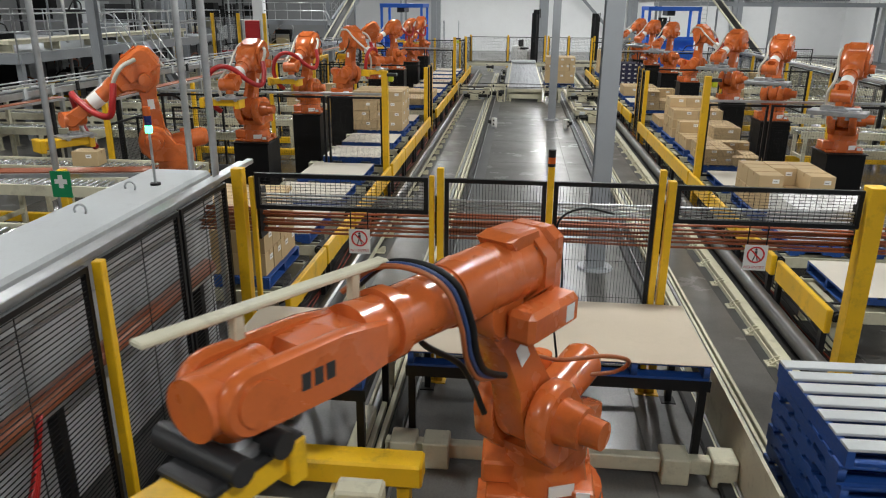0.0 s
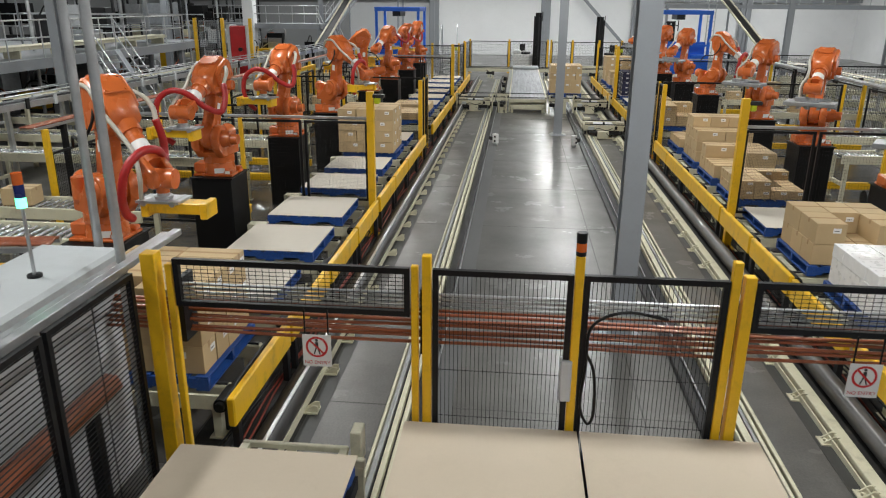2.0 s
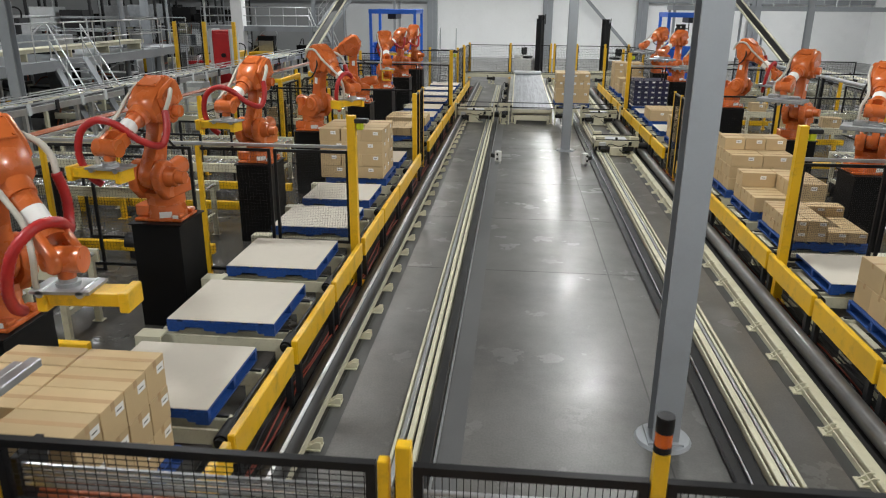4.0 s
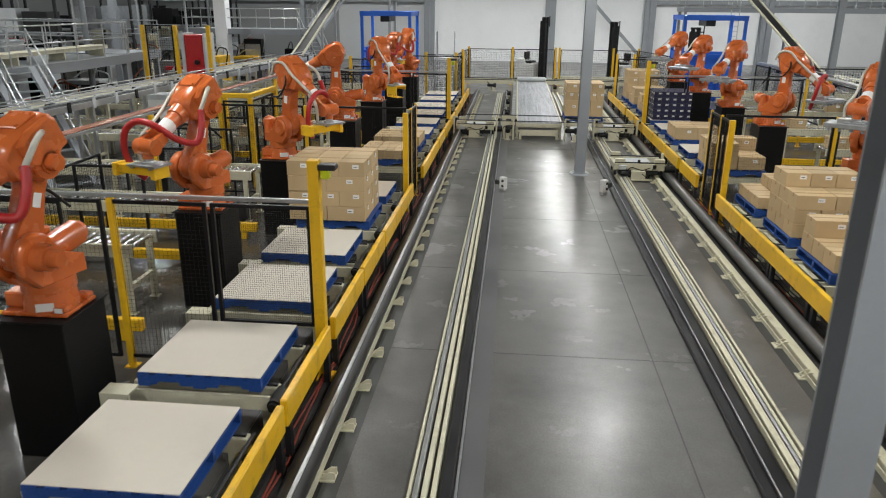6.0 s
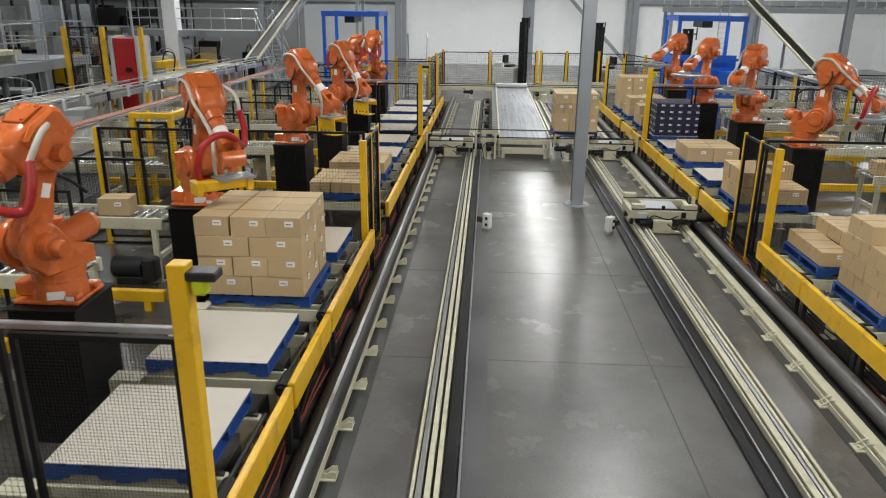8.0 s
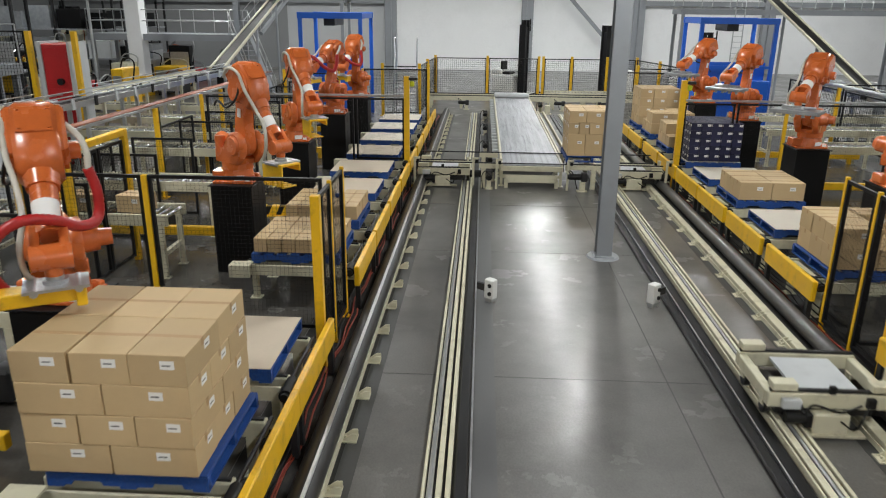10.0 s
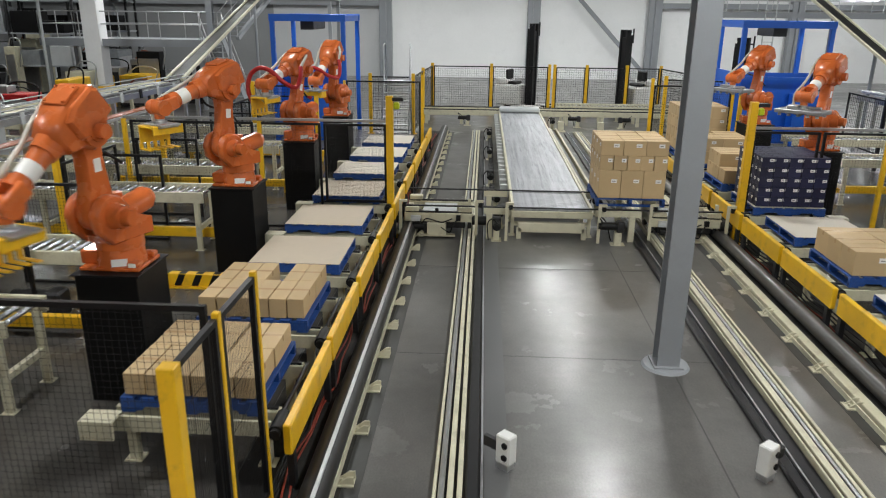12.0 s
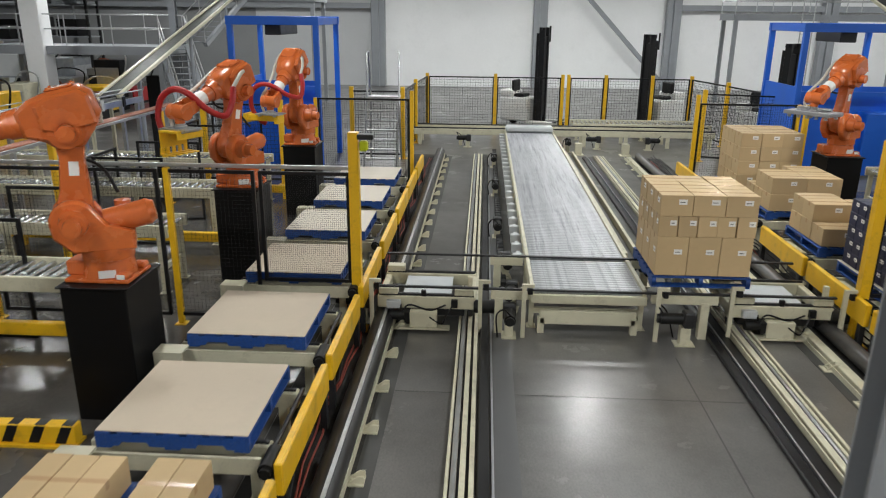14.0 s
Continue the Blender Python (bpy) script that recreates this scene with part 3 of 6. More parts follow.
def rails():
    t = thing("guide_rail", "black round guide rail with a highlight strip on top", "rail", "floor rails")
    part("rail", Geo().rod((-2.19, 7.0, 0.12), (-2.19, RY1, 0.12), 0.122, n=20).box(-2.32, -2.11, 7.0, RY1, 0.0, 0.06), GUIDEBLACK, t)
    # thin bright strip laid on as the highlight along the round rail
    part("worn_strip", Geo().box(-2.172, -2.138, 7.0, RY1, 0.225, 0.2425), STEEL, t, "bright steel strip standing in for a highlight")
    part("base_angle", Geo().box(-2.105, -2.06, 4.6, RY1, 0.0, 0.09), CREAM, t, "cream base angle")
    t2 = thing("guide_rail", "black round guide rail beside cream base angle", "rail", "floor rails")
    part("rail", Geo().rod((3.35, 4.4, 0.11), (3.35, RY1, 0.11), 0.10, n=20), PIPEGREY, t2)
    part("base_angle", Geo().box(3.03, 3.15, 4.4, RY1, 0.0, 0.075, 0.006), CREAM, t2, "cream base angle")
    part("edge", Geo().box(2.975, 2.99, 4.4, RY1, 0.0, 0.06), CREAM, t2, "thin cream edge")
    foot = Geo().box(-0.08, 0.085, -0.075, 0.075, 0.003, 0.016).slab([(-0.08, 0.016), (0.06, 0.016), (-0.03, 0.085), (-0.08, 0.085)], -0.05, -0.036).slab([(-0.08, 0.016), (0.06, 0.016), (-0.03, 0.085), (-0.08, 0.085)], 0.036, 0.05).rod((0.035, 0, 0.012), (0.035, 0, 0.04), 0.014, n=6)
    me = foot.mesh("foot", CREAM)
    for k in range(46):
        y = 5.08 + k * 0.805
        part("foot", me, CREAM, t, m=pose(-2.0, y, 0, 0, 0, 180))
        part("foot", me, CREAM, t2, m=pose(2.97, y, 0, 0, 0, 180))
    # plain dark floor strips beside the rail feet
    for x0, x1 in ((-2.06, -1.86), (2.86, 3.10)):
        tagged(part("floor_strip", Geo().box(x0, x1, 7.0, RY1, 0.0, 0.003), FEETSTRIP), "dark strip of floor beside the rail feet", "floor", "", "structure")
    t3 = thing("twin_rail", "cream twin channel running rail", "rail", "floor rails")
    for x, w in ((-1.245, 0.03), (-1.125, 0.05), (-1.045, 0.045)):
        part("channel", Geo().box(x, x + w, RY0, RY1, 0.0, 0.09, 0.005), CREAM, t3)
    part("bright_rail", Geo().box(-1.20, -1.15, RY0, RY1, 0.0, 0.10, 0.012), STEEL, t3, "bright steel running rail")
    for x, w in ((-1.215, 0.015), (-1.15, 0.025), (-1.075, 0.03)):
        part("chain_bed", Geo().box(x, x + w, RY0, RY1, 0.002, 0.03), DARKGREY, t3, "dark channel bed")
    t4 = thing("busbar_rail", "black plastic busbar rail on the floor", "busbar", "floor rails")
    part("bar", Geo().box(-0.975, -0.86, RY0, RY1, 0.0, 0.07, 0.015), BUSBAR, t4)
    part("edge", Geo().box(-0.85, -0.828, RY0, RY1, 0.0, 0.03), STEEL, t4, "steel edge strip")
    t5 = thing("busbar_rail", "black plastic busbar rail on the floor", "busbar", "floor rails")
    part("bar", Geo().box(1.80, 1.915, RY0, RY1, 0.0, 0.06, 0.015), BUSBAR, t5)
    part("duct", Geo().box(1.95, 2.085, RY0, RY1, 0.0, 0.05, 0.012), BUSBAR, t5)
    part("edge", Geo().box(1.922, 1.94, RY0, RY1, 0.0, 0.075), STEEL, t5, "steel edge strip")
    t6 = thing("twin_rail", "cream twin channel running rail", "rail", "floor rails")
    for x, w in ((2.10, 0.022), (2.15, 0.07), (2.28, 0.035), (2.345, 0.035)):
        part("channel", Geo().box(x, x + w, RY0, RY1, 0.0, 0.095, 0.006), CREAM, t6)
    part("bright_rail", Geo().box(2.236, 2.268, RY0, RY1, 0.0, 0.10, 0.01), STEEL, t6, "bright steel running rail")
    part("chain_bed", Geo().box(2.122, 2.15, RY0, RY1, 0.002, 0.03).box(2.315, 2.345, RY0, RY1, 0.002, 0.03), DARKGREY, t6, "dark channel bed")


rails()
# loose red cables along the beams
for side in (0, 1):
    t = thing("loose_cable", "red cables lying along the rail", "cable", "loose cables")
    for k in range(5):
        x = (-2.45 - 0.035 * k) if side == 0 else (3.535 + 0.03 * k)
        part("cable", Geo().tube([(x + 0.03 * math.sin(i * 1.3 + k) + 0.02 * math.sin(i * 3.1), 7.0 + i * 0.5, 0.016 + (0.05 if side else 0.02) * k) for i in range(70)], 0.011, 5), REDCABLE if k < 2 else RUBBER, t)


# ---- pallets and what stands on them ----
PW = 1.20


def pallet_master():
    t = thing("pallet", "blue painted wooden pallet", "pallet", "blue pallets")
    for k in range(7):
        y = -PW / 2 + k * (PW - 0.12) / 6
        part("deck_board", Geo().box(-PW / 2, PW / 2, y, y + 0.12, 0.118, 0.14, 0.003), BLUE, t)
    for k in range(3):
        x = -PW / 2 + k * (PW - 0.05) / 2
        g = Geo().slab([(-PW / 2, 0.02), (-0.42, 0.02), (-0.40, 0.055), (-0.2, 0.055), (-0.18, 0.02), (0.18, 0.02), (0.2, 0.055), (0.4, 0.055), (0.42, 0.02), (PW / 2, 0.02), (PW / 2, 0.118), (-PW / 2, 0.118)], 0, 0.05, m=pose(x + 0.05, 0, 0, 0, 0, 90))
        part("stringer", g, BLUE, t)
    for y in (-PW / 2, -0.06, PW / 2 - 0.12):
        part("bottom_board", Geo().box(-PW / 2, PW / 2, y, y + 0.12, 0.0, 0.02), BLUE, t)
    return t


MASTER_PALLET = pallet_master()
FIRST = [True]


def pallet(x, y, z, turn=0.0):
    """A pallet whose underside is at z; returns the height of its deck."""
    if FIRST[0]:
        FIRST[0] = False
        MASTER_PALLET.matrix_basis = pose(x, y, z, 0, 0, turn)
    else:
        copy_thing(MASTER_PALLET, pose(x, y, z, 0, 0, turn))
    return z + 0.14


def card_sheet(x, y, z, mat=SHEET, w=PW - 0.01, label="plain beige card sheet lying on the pallet", turn=0.0):
    t = tagged(part("card_sheet", Geo().box(-w / 2, w / 2, -w / 2, w / 2, 0.001, 0.007), mat, m=pose(x, y, z, 0, 0, turn)), label, "card sheet", "card sheets")
    return t


CARTONS = {}


def carton(w, d, h, m, mat=CARTON, label="brown cardboard carton with a white label", group="cartons on pallets", sides=(0,)):
    key = (w, d, h, mat.name, sides)
    if key not in CARTONS:
        name, kind_word = {"navy_printed_card": ("navy_case", "case"), "white_wrapped_goods": ("wrapped_pack", "pack")}.get(mat.name, ("carton", "carton"))
        t = thing(name, label, kind_word, group, m=m)
        c = 0.002
        part("box", Geo().box(-w / 2 + c, w / 2 - c, -d / 2 + c, d / 2 - c, 0.001, h - c, 0.004), mat, t)
        if mat is CARTON:
            g = Geo().box(-w / 2 + c, w / 2 - c, -0.022, 0.022, h - c, h - c + 0.0008)
            g.box(-w / 2 + c - 0.0006, -w / 2 + c, -0.022, 0.022, h - 0.06, h - c).box(w / 2 - c, w / 2 - c + 0.0006, -0.022, 0.022, h - 0.06, h - c)
            part("tape", g, TAPE, t, "clear packing tape")
        lw, lh = min(0.10, w * 0.34), min(0.065, h * 0.28)
        for s in sides:
            a = pose(0, 0, 0, 0, 0, 90 * s)
            half = (d if s % 2 == 0 else w) / 2 - c
            q = part("label", Geo().box(0.02, 0.02 + lw, -half - 0.0012, -half, h * 0.55, h * 0.55 + lh, m=a), PAPER, t, "white paper label")
            part("print", Geo().box(0.035, lw - 0.005, -half - 0.0018, -half - 0.0012, h * 0.55 + lh * 0.38, h * 0.55 + lh * 0.52, m=a), PRINT, q)
        CARTONS[key] = t
        return t
    return copy_thing(CARTONS[key], m)


def stack(x, y, z, nx, ny, layers, h, mat=CARTON, skip=(), span=PW - 0.06, sides=(0,), turned=True, label="brown cardboard carton with a white label", jit=0.006):
    rnd = random.Random(round(x * 31 + y * 17))
    for k in range(layers):
        a, b = (nx, ny) if k % 2 == 0 or not turned else (ny, nx)
        for i in range(a):
            for j in range(b):
                if (k, i, j) in skip:
                    continue
                if 0 < i < a - 1 and 0 < j < b - 1 and k < layers - 1:
                    continue
                w, d = span / a, span / b
                px, py = x - span / 2 + w * (i + 0.5) + rnd.uniform(-jit, jit), y - span / 2 + d * (j + 0.5) + rnd.uniform(-jit, jit)
                carton(round(w - 0.006, 3), round(d - 0.006, 3), h, pose(px, py, z + 0.007 + k * h, 0, 0, rnd.uniform(-0.6, 0.6)), mat, label, sides=sides)


# ---- pallet stations along the aisle ----
TOP = 0.72          # top of a pallet with its sheet
PZ = TOP - 0.147    # underside of the pallets
LXC, RXC = -2.71 - PW / 2, 3.76 + PW / 2


def station_master(mirror):
    """Chain conveyor under one pallet; the aisle lies at +x (or -x when mirrored)."""
    s = -1 if mirror else 1
    t = thing("pallet_station", "cream chain conveyor station for one pallet", "pallet conveyor", "pallet stations")
    for y in (-0.42, 0.42):
        part("chain_beam", Geo().box(-0.72, 0.72, y - 0.05, y + 0.05, PZ - 0.17, PZ - 0.022, 0.008), CREAM, t)
        part("chain", Geo().box(-0.70, 0.70, y - 0.018, y + 0.018, PZ - 0.022, PZ - 0.001), DARKGREY, t, "dark steel chain")
        for x in (-0.62, 0.58):
            part("leg", Geo().box(x - 0.04, x + 0.04, y - 0.04, y + 0.04, 0.015, PZ - 0.17).box(x - 0.08, x + 0.08, y - 0.07, y + 0.07, 0, 0.015), CREAM, t)
    part("cross_beam", Geo().box(-0.66, -0.58, -0.37, 0.37, PZ - 0.17, PZ - 0.06), CREAM, t)
    part("bracket", Geo().box(s * -0.72 - 0.12, s * -0.72 + 0.16, -0.86, -0.66, PZ + 0.03, PZ + 0.05).box(s * -0.72 - 0.12, s * -0.72 + 0.16, -0.86, -0.83, PZ - 0.12, PZ + 0.03), CREAM, t, "cream end bracket")
    part("front_plate", Geo().box(-0.70, 0.70, -0.66, -0.63, PZ - 0.15, PZ - 0.01), CREAM, t, "cream cross plate")
    part("drive_motor", Geo().rod((s * 0.78, -0.80, PZ - 0.02), (s * 0.78, -0.52, PZ - 0.02), 0.065, n=14).rod((s * 0.78, -0.84, PZ - 0.02), (s * 0.78, -0.80, PZ - 0.02), 0.045, n=14), RUBBER, t, "black drive motor")
    part("shaft", Geo().rod((s * 0.74, -0.5, PZ - 0.05), (s * 0.74, 0.5, PZ - 0.05), 0.02, n=8), DARKGREY, t)
    return t


LEFT_Y = (7.6, 9.30, 11.05, 12.75, 14.58, 16.26, 17.95, 19.56, 22.84, 24.53, 26.32, 28.12, 29.98, 31.86, 33.72, 35.5)
RIGHT_Y = (7.8, 9.6, 11.3, 13.0, 14.7, 16.3, 17.85, 19.5, 22.75, 24.62, 26.4, 28.1, 29.85, 31.6, 33.6, 35.3)


def stations():
    made = {}
    for side, ys, xc in ((0, LEFT_Y, LXC), (1, RIGHT_Y, RXC)):
        for y in ys:
            m = pose(xc, y + PW / 2, 0)
            if side not in made:
                made[side] = station_master(side == 1)
                made[side].matrix_basis = m
            else:
                copy_thing(made[side], m)
    # yellow guard beams, one for each station
    for side, ys in ((0, LEFT_Y), (1, RIGHT_Y)):
        x = -2.43 if side == 0 else 3.50
        beam = None
        for y in list(ys) + ([37.3] if side == 0 else [37.0]):
            m = pose(x, y - 0.22, 0)
            if beam is None:
                beam = thing("guard_beam", "yellow painted steel guard beam", "guard beam", "yellow guard beams", m=m)
                part("beam", Geo().box(-0.035, 0.035, 0, 1.62, 0.36, 0.64, 0.012), YELLOW, beam)
                part("leg", Geo().box(-0.03, 0.03, 0.06, 0.14, 0, 0.36).box(-0.03, 0.03, 1.48, 1.56, 0, 0.36), DARKGREY, beam)
            else:
                copy_thing(beam, m)


stations()
for k, y in enumerate(LEFT_Y):
    yc = y + PW / 2
    z = pallet(LXC, yc, PZ, 90)
    if k == 1:
        card_sheet(LXC, yc, z, SHEETWHITE)
    elif k == 6:
        stack(LXC - 0.07, yc - 0.02, z, 2, 3, 4, 0.24, sides=(0, 1), span=1.24)
    elif k in (8, 9):
        stack(LXC, yc, z, 6, 2, 1, 0.20 if k == 8 else 0.22, skip=((0, 3, 1),) if k == 9 else (), sides=(), turned=False, label="flat brown carton with glossy tape")
    elif k == 0:
        stack(LXC, yc, z, 2, 4, 3, 0.27, skip=((2, 0, 0),), sides=(0, 1), turned=False)
    else:
        card_sheet(LXC, yc, z, SHEET if k in (7,) else SHEETWHITE if k < 8 or k > 12 else SHEET)
for k, y in enumerate(RIGHT_Y):
    yc = y + PW / 2
    z = pallet(RXC, yc, PZ, 90)
    if k == 1:
        stack(RXC, yc, z, 3, 4, 3, 0.16, WRAP, sides=(), label="white shrink wrapped pack of goods")
    elif k == 2:
        stack(RXC, yc, z, 2, 3, 2, 0.28, skip=((1, 1, 0),))
    elif k == 4:
        stack(RXC, yc, z, 4, 4, 2, 0.16, skip=tuple((1, i, j) for i in (2, 3) for j in range(3)), turned=False)
    elif k == 5:
        stack(RXC, yc, z, 2, 3, 2, 0.25, skip=((1, 0, 0), (1, 0, 1)), turned=False)
    elif k == 6:
        stack(RXC, yc, z, 2, 3, 4, 0.22, skip=((3, 0, 0), (3, 1, 0), (3, 2, 0)))
    elif k == 7:
        stack(RXC, yc, z, 3, 3, 2, 0.2, skip=((1, 0, 1), (1, 0, 0), (1, 0, 2)), turned=False)
    elif k == 8:
        stack(RXC, yc, z, 2, 3, 2, 0.28, skip=((1, 1, 0), (1, 1, 1)), turned=False)
    elif k == 10:
        stack(RXC, yc, z, 2, 3, 1, 0.32, turned=False)
    elif k == 12:
        card_sheet(RXC, yc, z, SHEETWHITE)
        stack(RXC, yc, z + 0.007, 5, 6, 5, 0.17, NAVY, sides=(0, 3), turned=False, label="small navy printed carton with white label", jit=0.003)
    elif k == 13:
        stack(RXC, yc, z, 2, 3, 2, 0.26, skip=((1, 0, 0), (1, 1, 2)), turned=False)
    elif k == 14:
        stack(RXC, yc, z, 2, 3, 2, 0.28, skip=((1, 0, 2),), turned=False)
    elif k == 15:
        stack(RXC, yc, z, 3, 3, 4, 0.26, turned=False)
    else:
        card_sheet(RXC, yc, z, SHEETWHITE)

# posts and cross fences of the bays
for side in (0, 1):
    s = 1 if side == 0 else -1
    x = -2.50 if side == 0 else 3.56
    back = x - s * 2.27
    for y in (14.15, 29.95):
        t = fence_post(x, y, 2.50 if y < 20 else 2.48, 0.12, label="tall yellow light curtain post")
        part("scanner", Geo().box(0.07, 0.17, -0.05, 0.05, (2.30 if y < 20 else 2.26), (2.42 if y < 20 else 2.38), 0.02), LIME, t, "lime yellow safety scanner")
        part("scanner_bracket", Geo().box(0.05, 0.24, -0.07, 0.07, 2.40, 2.46, 0.01), DARKGREY, t)
        fence_post(back, y, 2.02)
        near = x - s * 1.15
        fence_panel((min(x, near) + (0.06 if s < 0 else 0), y), (max(x, near) - (0.06 if s > 0 else 0), y), 0.62, 2.0, 0.025, 0.025, r=0.001)
        for xa, xb in ((back - s * 0.06, near), (back - s * 2.34, back + s * 0.06) if s < 0 else (back - s * 2.34, back - s * 0.06)):
            lo, hi = min(xa, xb), max(xa, xb)
            fence_panel((lo + 0.05, y), (hi - 0.05, y), 0.12, 2.0, 0.05, 0.05, r=0.0011)
        t = thing("fence_rail", "bright aluminium top rail of the guard fence", "fence rail", "fence top rails")
        part("rail", Geo().box(min(x - s * 0.06, back - s * 2.4), max(x - s * 0.06, back - s * 2.4), y - 0.025, y + 0.025, 2.03, 2.075, 0.006), STEEL, t)
        fence_post(back - s * 2.4, y, 2.02)
    fence_post(x - s * 0.05, 20.96, 2.03, 0.10)
    fence_post(x - s * 0.05, 21.68, 2.03, 0.05)
    fence_post(x - s * 0.05, 22.44, 2.03, 0.05)
    for ya, yz in ((21.02, 21.64), (21.72, 22.40)):
        fence_panel((x - s * 0.05, ya), (x - s * 0.05, yz), 0.15, 2.0, 0.03, 0.3, r=0.0016)
    yb = 21.8
    fence_post(back, yb, 2.02)
    fence_post(back - s * 2.4, yb, 2.02)
    fence_panel((min(x - s * 0.12, back) + 0.04, yb), (max(x - s * 0.12, back) - 0.04, yb), 0.12, 2.02, 0.05, 0.05, r=0.0011)
    fence_panel((min(back, back - s * 2.4) + 0.04, yb), (max(back, back - s * 2.4) - 0.04, yb), 0.12, 2.02, 0.05, 0.05, r=0.0011)
    for y in (37.9,):
        fence_post(x - s * 0.1, y, 2.2, 0.08)
        fence_post(back, y, 2.02)
        fence_panel((min(x - s * 0.1, back) + 0.05, y), (max(x - s * 0.1, back) - 0.05, y), 0.15, 2.02, 0.05, 0.05)


t = thing("gate_portal", "yellow steel gate portal with black framed mesh doors", "gate")
part("post", Geo().box(-7.06, -6.96, 22.75, 22.85, 0, 2.02, 0.01), YELLOW, t)
part("post", Geo().box(-6.36, -6.26, 22.75, 22.85, 0, 2.02, 0.01), YELLOW, t)
part("post", Geo().box(-6.36, -6.26, 24.4, 24.5, 0, 2.12, 0.01), YELLOW, t)
part("lintel", Geo().box(-7.06, -6.26, 22.75, 22.85, 2.02, 2.12, 0.01), YELLOW, t)
part("lintel", Geo().box(-6.36, -6.26, 22.85, 24.4, 2.02, 2.12, 0.01), YELLOW, t)
for m, w in ((pose(-6.94, 22.8, 0), 0.56), (pose(-6.31, 22.88, 0, 0, 0, 90), 0.72), (pose(-6.31, 23.64, 0, 0, 0, 90), 0.72)):
    part("door", wires(Geo(), w, 0.1, 1.96, 0.04, 0.04, 0.0014).box(0, 0.04, -0.02, 0.02, 0.1, 1.96).box(w - 0.04, w, -0.02, 0.02, 0.1, 1.96).box(0.04, w - 0.04, -0.02, 0.02, 1.92, 1.96).box(0.04, w - 0.04, -0.02, 0.02, 0.1, 0.14), FRAMEBLACK, t, "black framed mesh door", m=m)


# ---- robots ----
L1, L2X, L2Z = 1.08, 1.39, 0.20
SHOULDER = (0.32, 0.78)


def joints(turn, reach, height, fore_length=L2X):
    """Angles that bring the wrist to that distance and height from the robot's foot."""
    r, z = reach - SHOULDER[0], height - SHOULDER[1]
    l2 = math.hypot(fore_length, L2Z)
    d = min(math.hypot(r, z), L1 + l2 - 0.02)
    a = math.acos(max(-1, min(1, (L1 * L1 + d * d - l2 * l2) / (2 * L1 * d))))
    up = math.atan2(z, r) + a
    j2 = math.pi / 2 - up
    ex, ez = L1 * math.cos(up), L1 * math.sin(up)
    fore = math.atan2(z - ez, r - ex) - math.atan2(L2Z, fore_length)
    return turn, math.degrees(j2), math.degrees(fore)


def link_poses(turn, j2, fore, tool=0.0, spin=0.0, fore_length=L2X):
    t1 = pose(0, 0, 0, 0, 0, turn)
    t2 = t1 @ pose(SHOULDER[0], 0, SHOULDER[1], 0, j2, 0)
    ex = SHOULDER[0] + L1 * math.sin(radians(j2))
    ez = SHOULDER[1] + L1 * math.cos(radians(j2))
    t3 = t1 @ pose(ex, 0, ez, 0, -fore, 0)
    p = t3 @ Vector((fore_length, 0, L2Z))
    t5 = Matrix.Translation(p) @ pose(0, 0, 0, 0, 0, turn) @ pose(0, 0, 0, 0, tool, 0) @ pose(0, 0, 0, 0, 0, spin)
    return {"turret": t1, "lower_arm": t2, "upper_arm": t3, "wrist": t5}


ROBOT_MESH = {}


LONG_FORE = 1.88


def forearm(up, more):
    e = L2X + more
    k = 1.0
    if more:
        # the heavy arm: tube, clamp ring, then a long deep fork
        up.rod((0.44, 0, 0.2), (0.92, 0, 0.2), 0.172, 0.165, 24).rod((0.92, 0, 0.2), (1.0, 0, 0.2), 0.195, 0.195, 24).rod((1.0, 0, 0.2), (1.2, 0, 0.2), 0.165, 0.175, 24)
        fork = [(1.08, 0.09), (1.35, 0.05), (e, 0.05)] + arc(e, 0.2, 0.15, -80, 80, 10) + [(e, 0.35), (1.35, 0.34), (1.08, 0.30)]
        web = [(1.08, 0.09), (1.35, 0.07), (e - 0.32, 0.08), (e - 0.26, 0.2), (e - 0.32, 0.31), (1.35, 0.32), (1.08, 0.30)]
        return up.slab(fork, 0.095, 0.175, 0.025).slab(fork, -0.175, -0.095, 0.025).slab(web, -0.11, 0.11, 0.0).rod((e - 0.02, -0.185, 0.2), (e - 0.02, 0.185, 0.2), 0.10, n=18)
    up.rod((0.44, 0, 0.2), (0.60, 0, 0.2), 0.18 * k, 0.16 * k, 20).rod((0.60, 0, 0.2), (e - 0.25, 0, 0.2), 0.135 * k, 0.115 * k, 20)
    fork = [(e - 0.31, 0.10), (e - 0.03, 0.08)] + arc(e, 0.2, 0.125, -80, 80, 8) + [(e - 0.03, 0.32), (e - 0.31, 0.30)]
    up.slab(fork, 0.085, 0.175 * k, 0.02).slab(fork, -0.175 * k, -0.085, 0.02).rod((e - 0.37, 0, 0.2), (e - 0.23, 0, 0.2), 0.15 * k, 0.15 * k, 18)
    return up


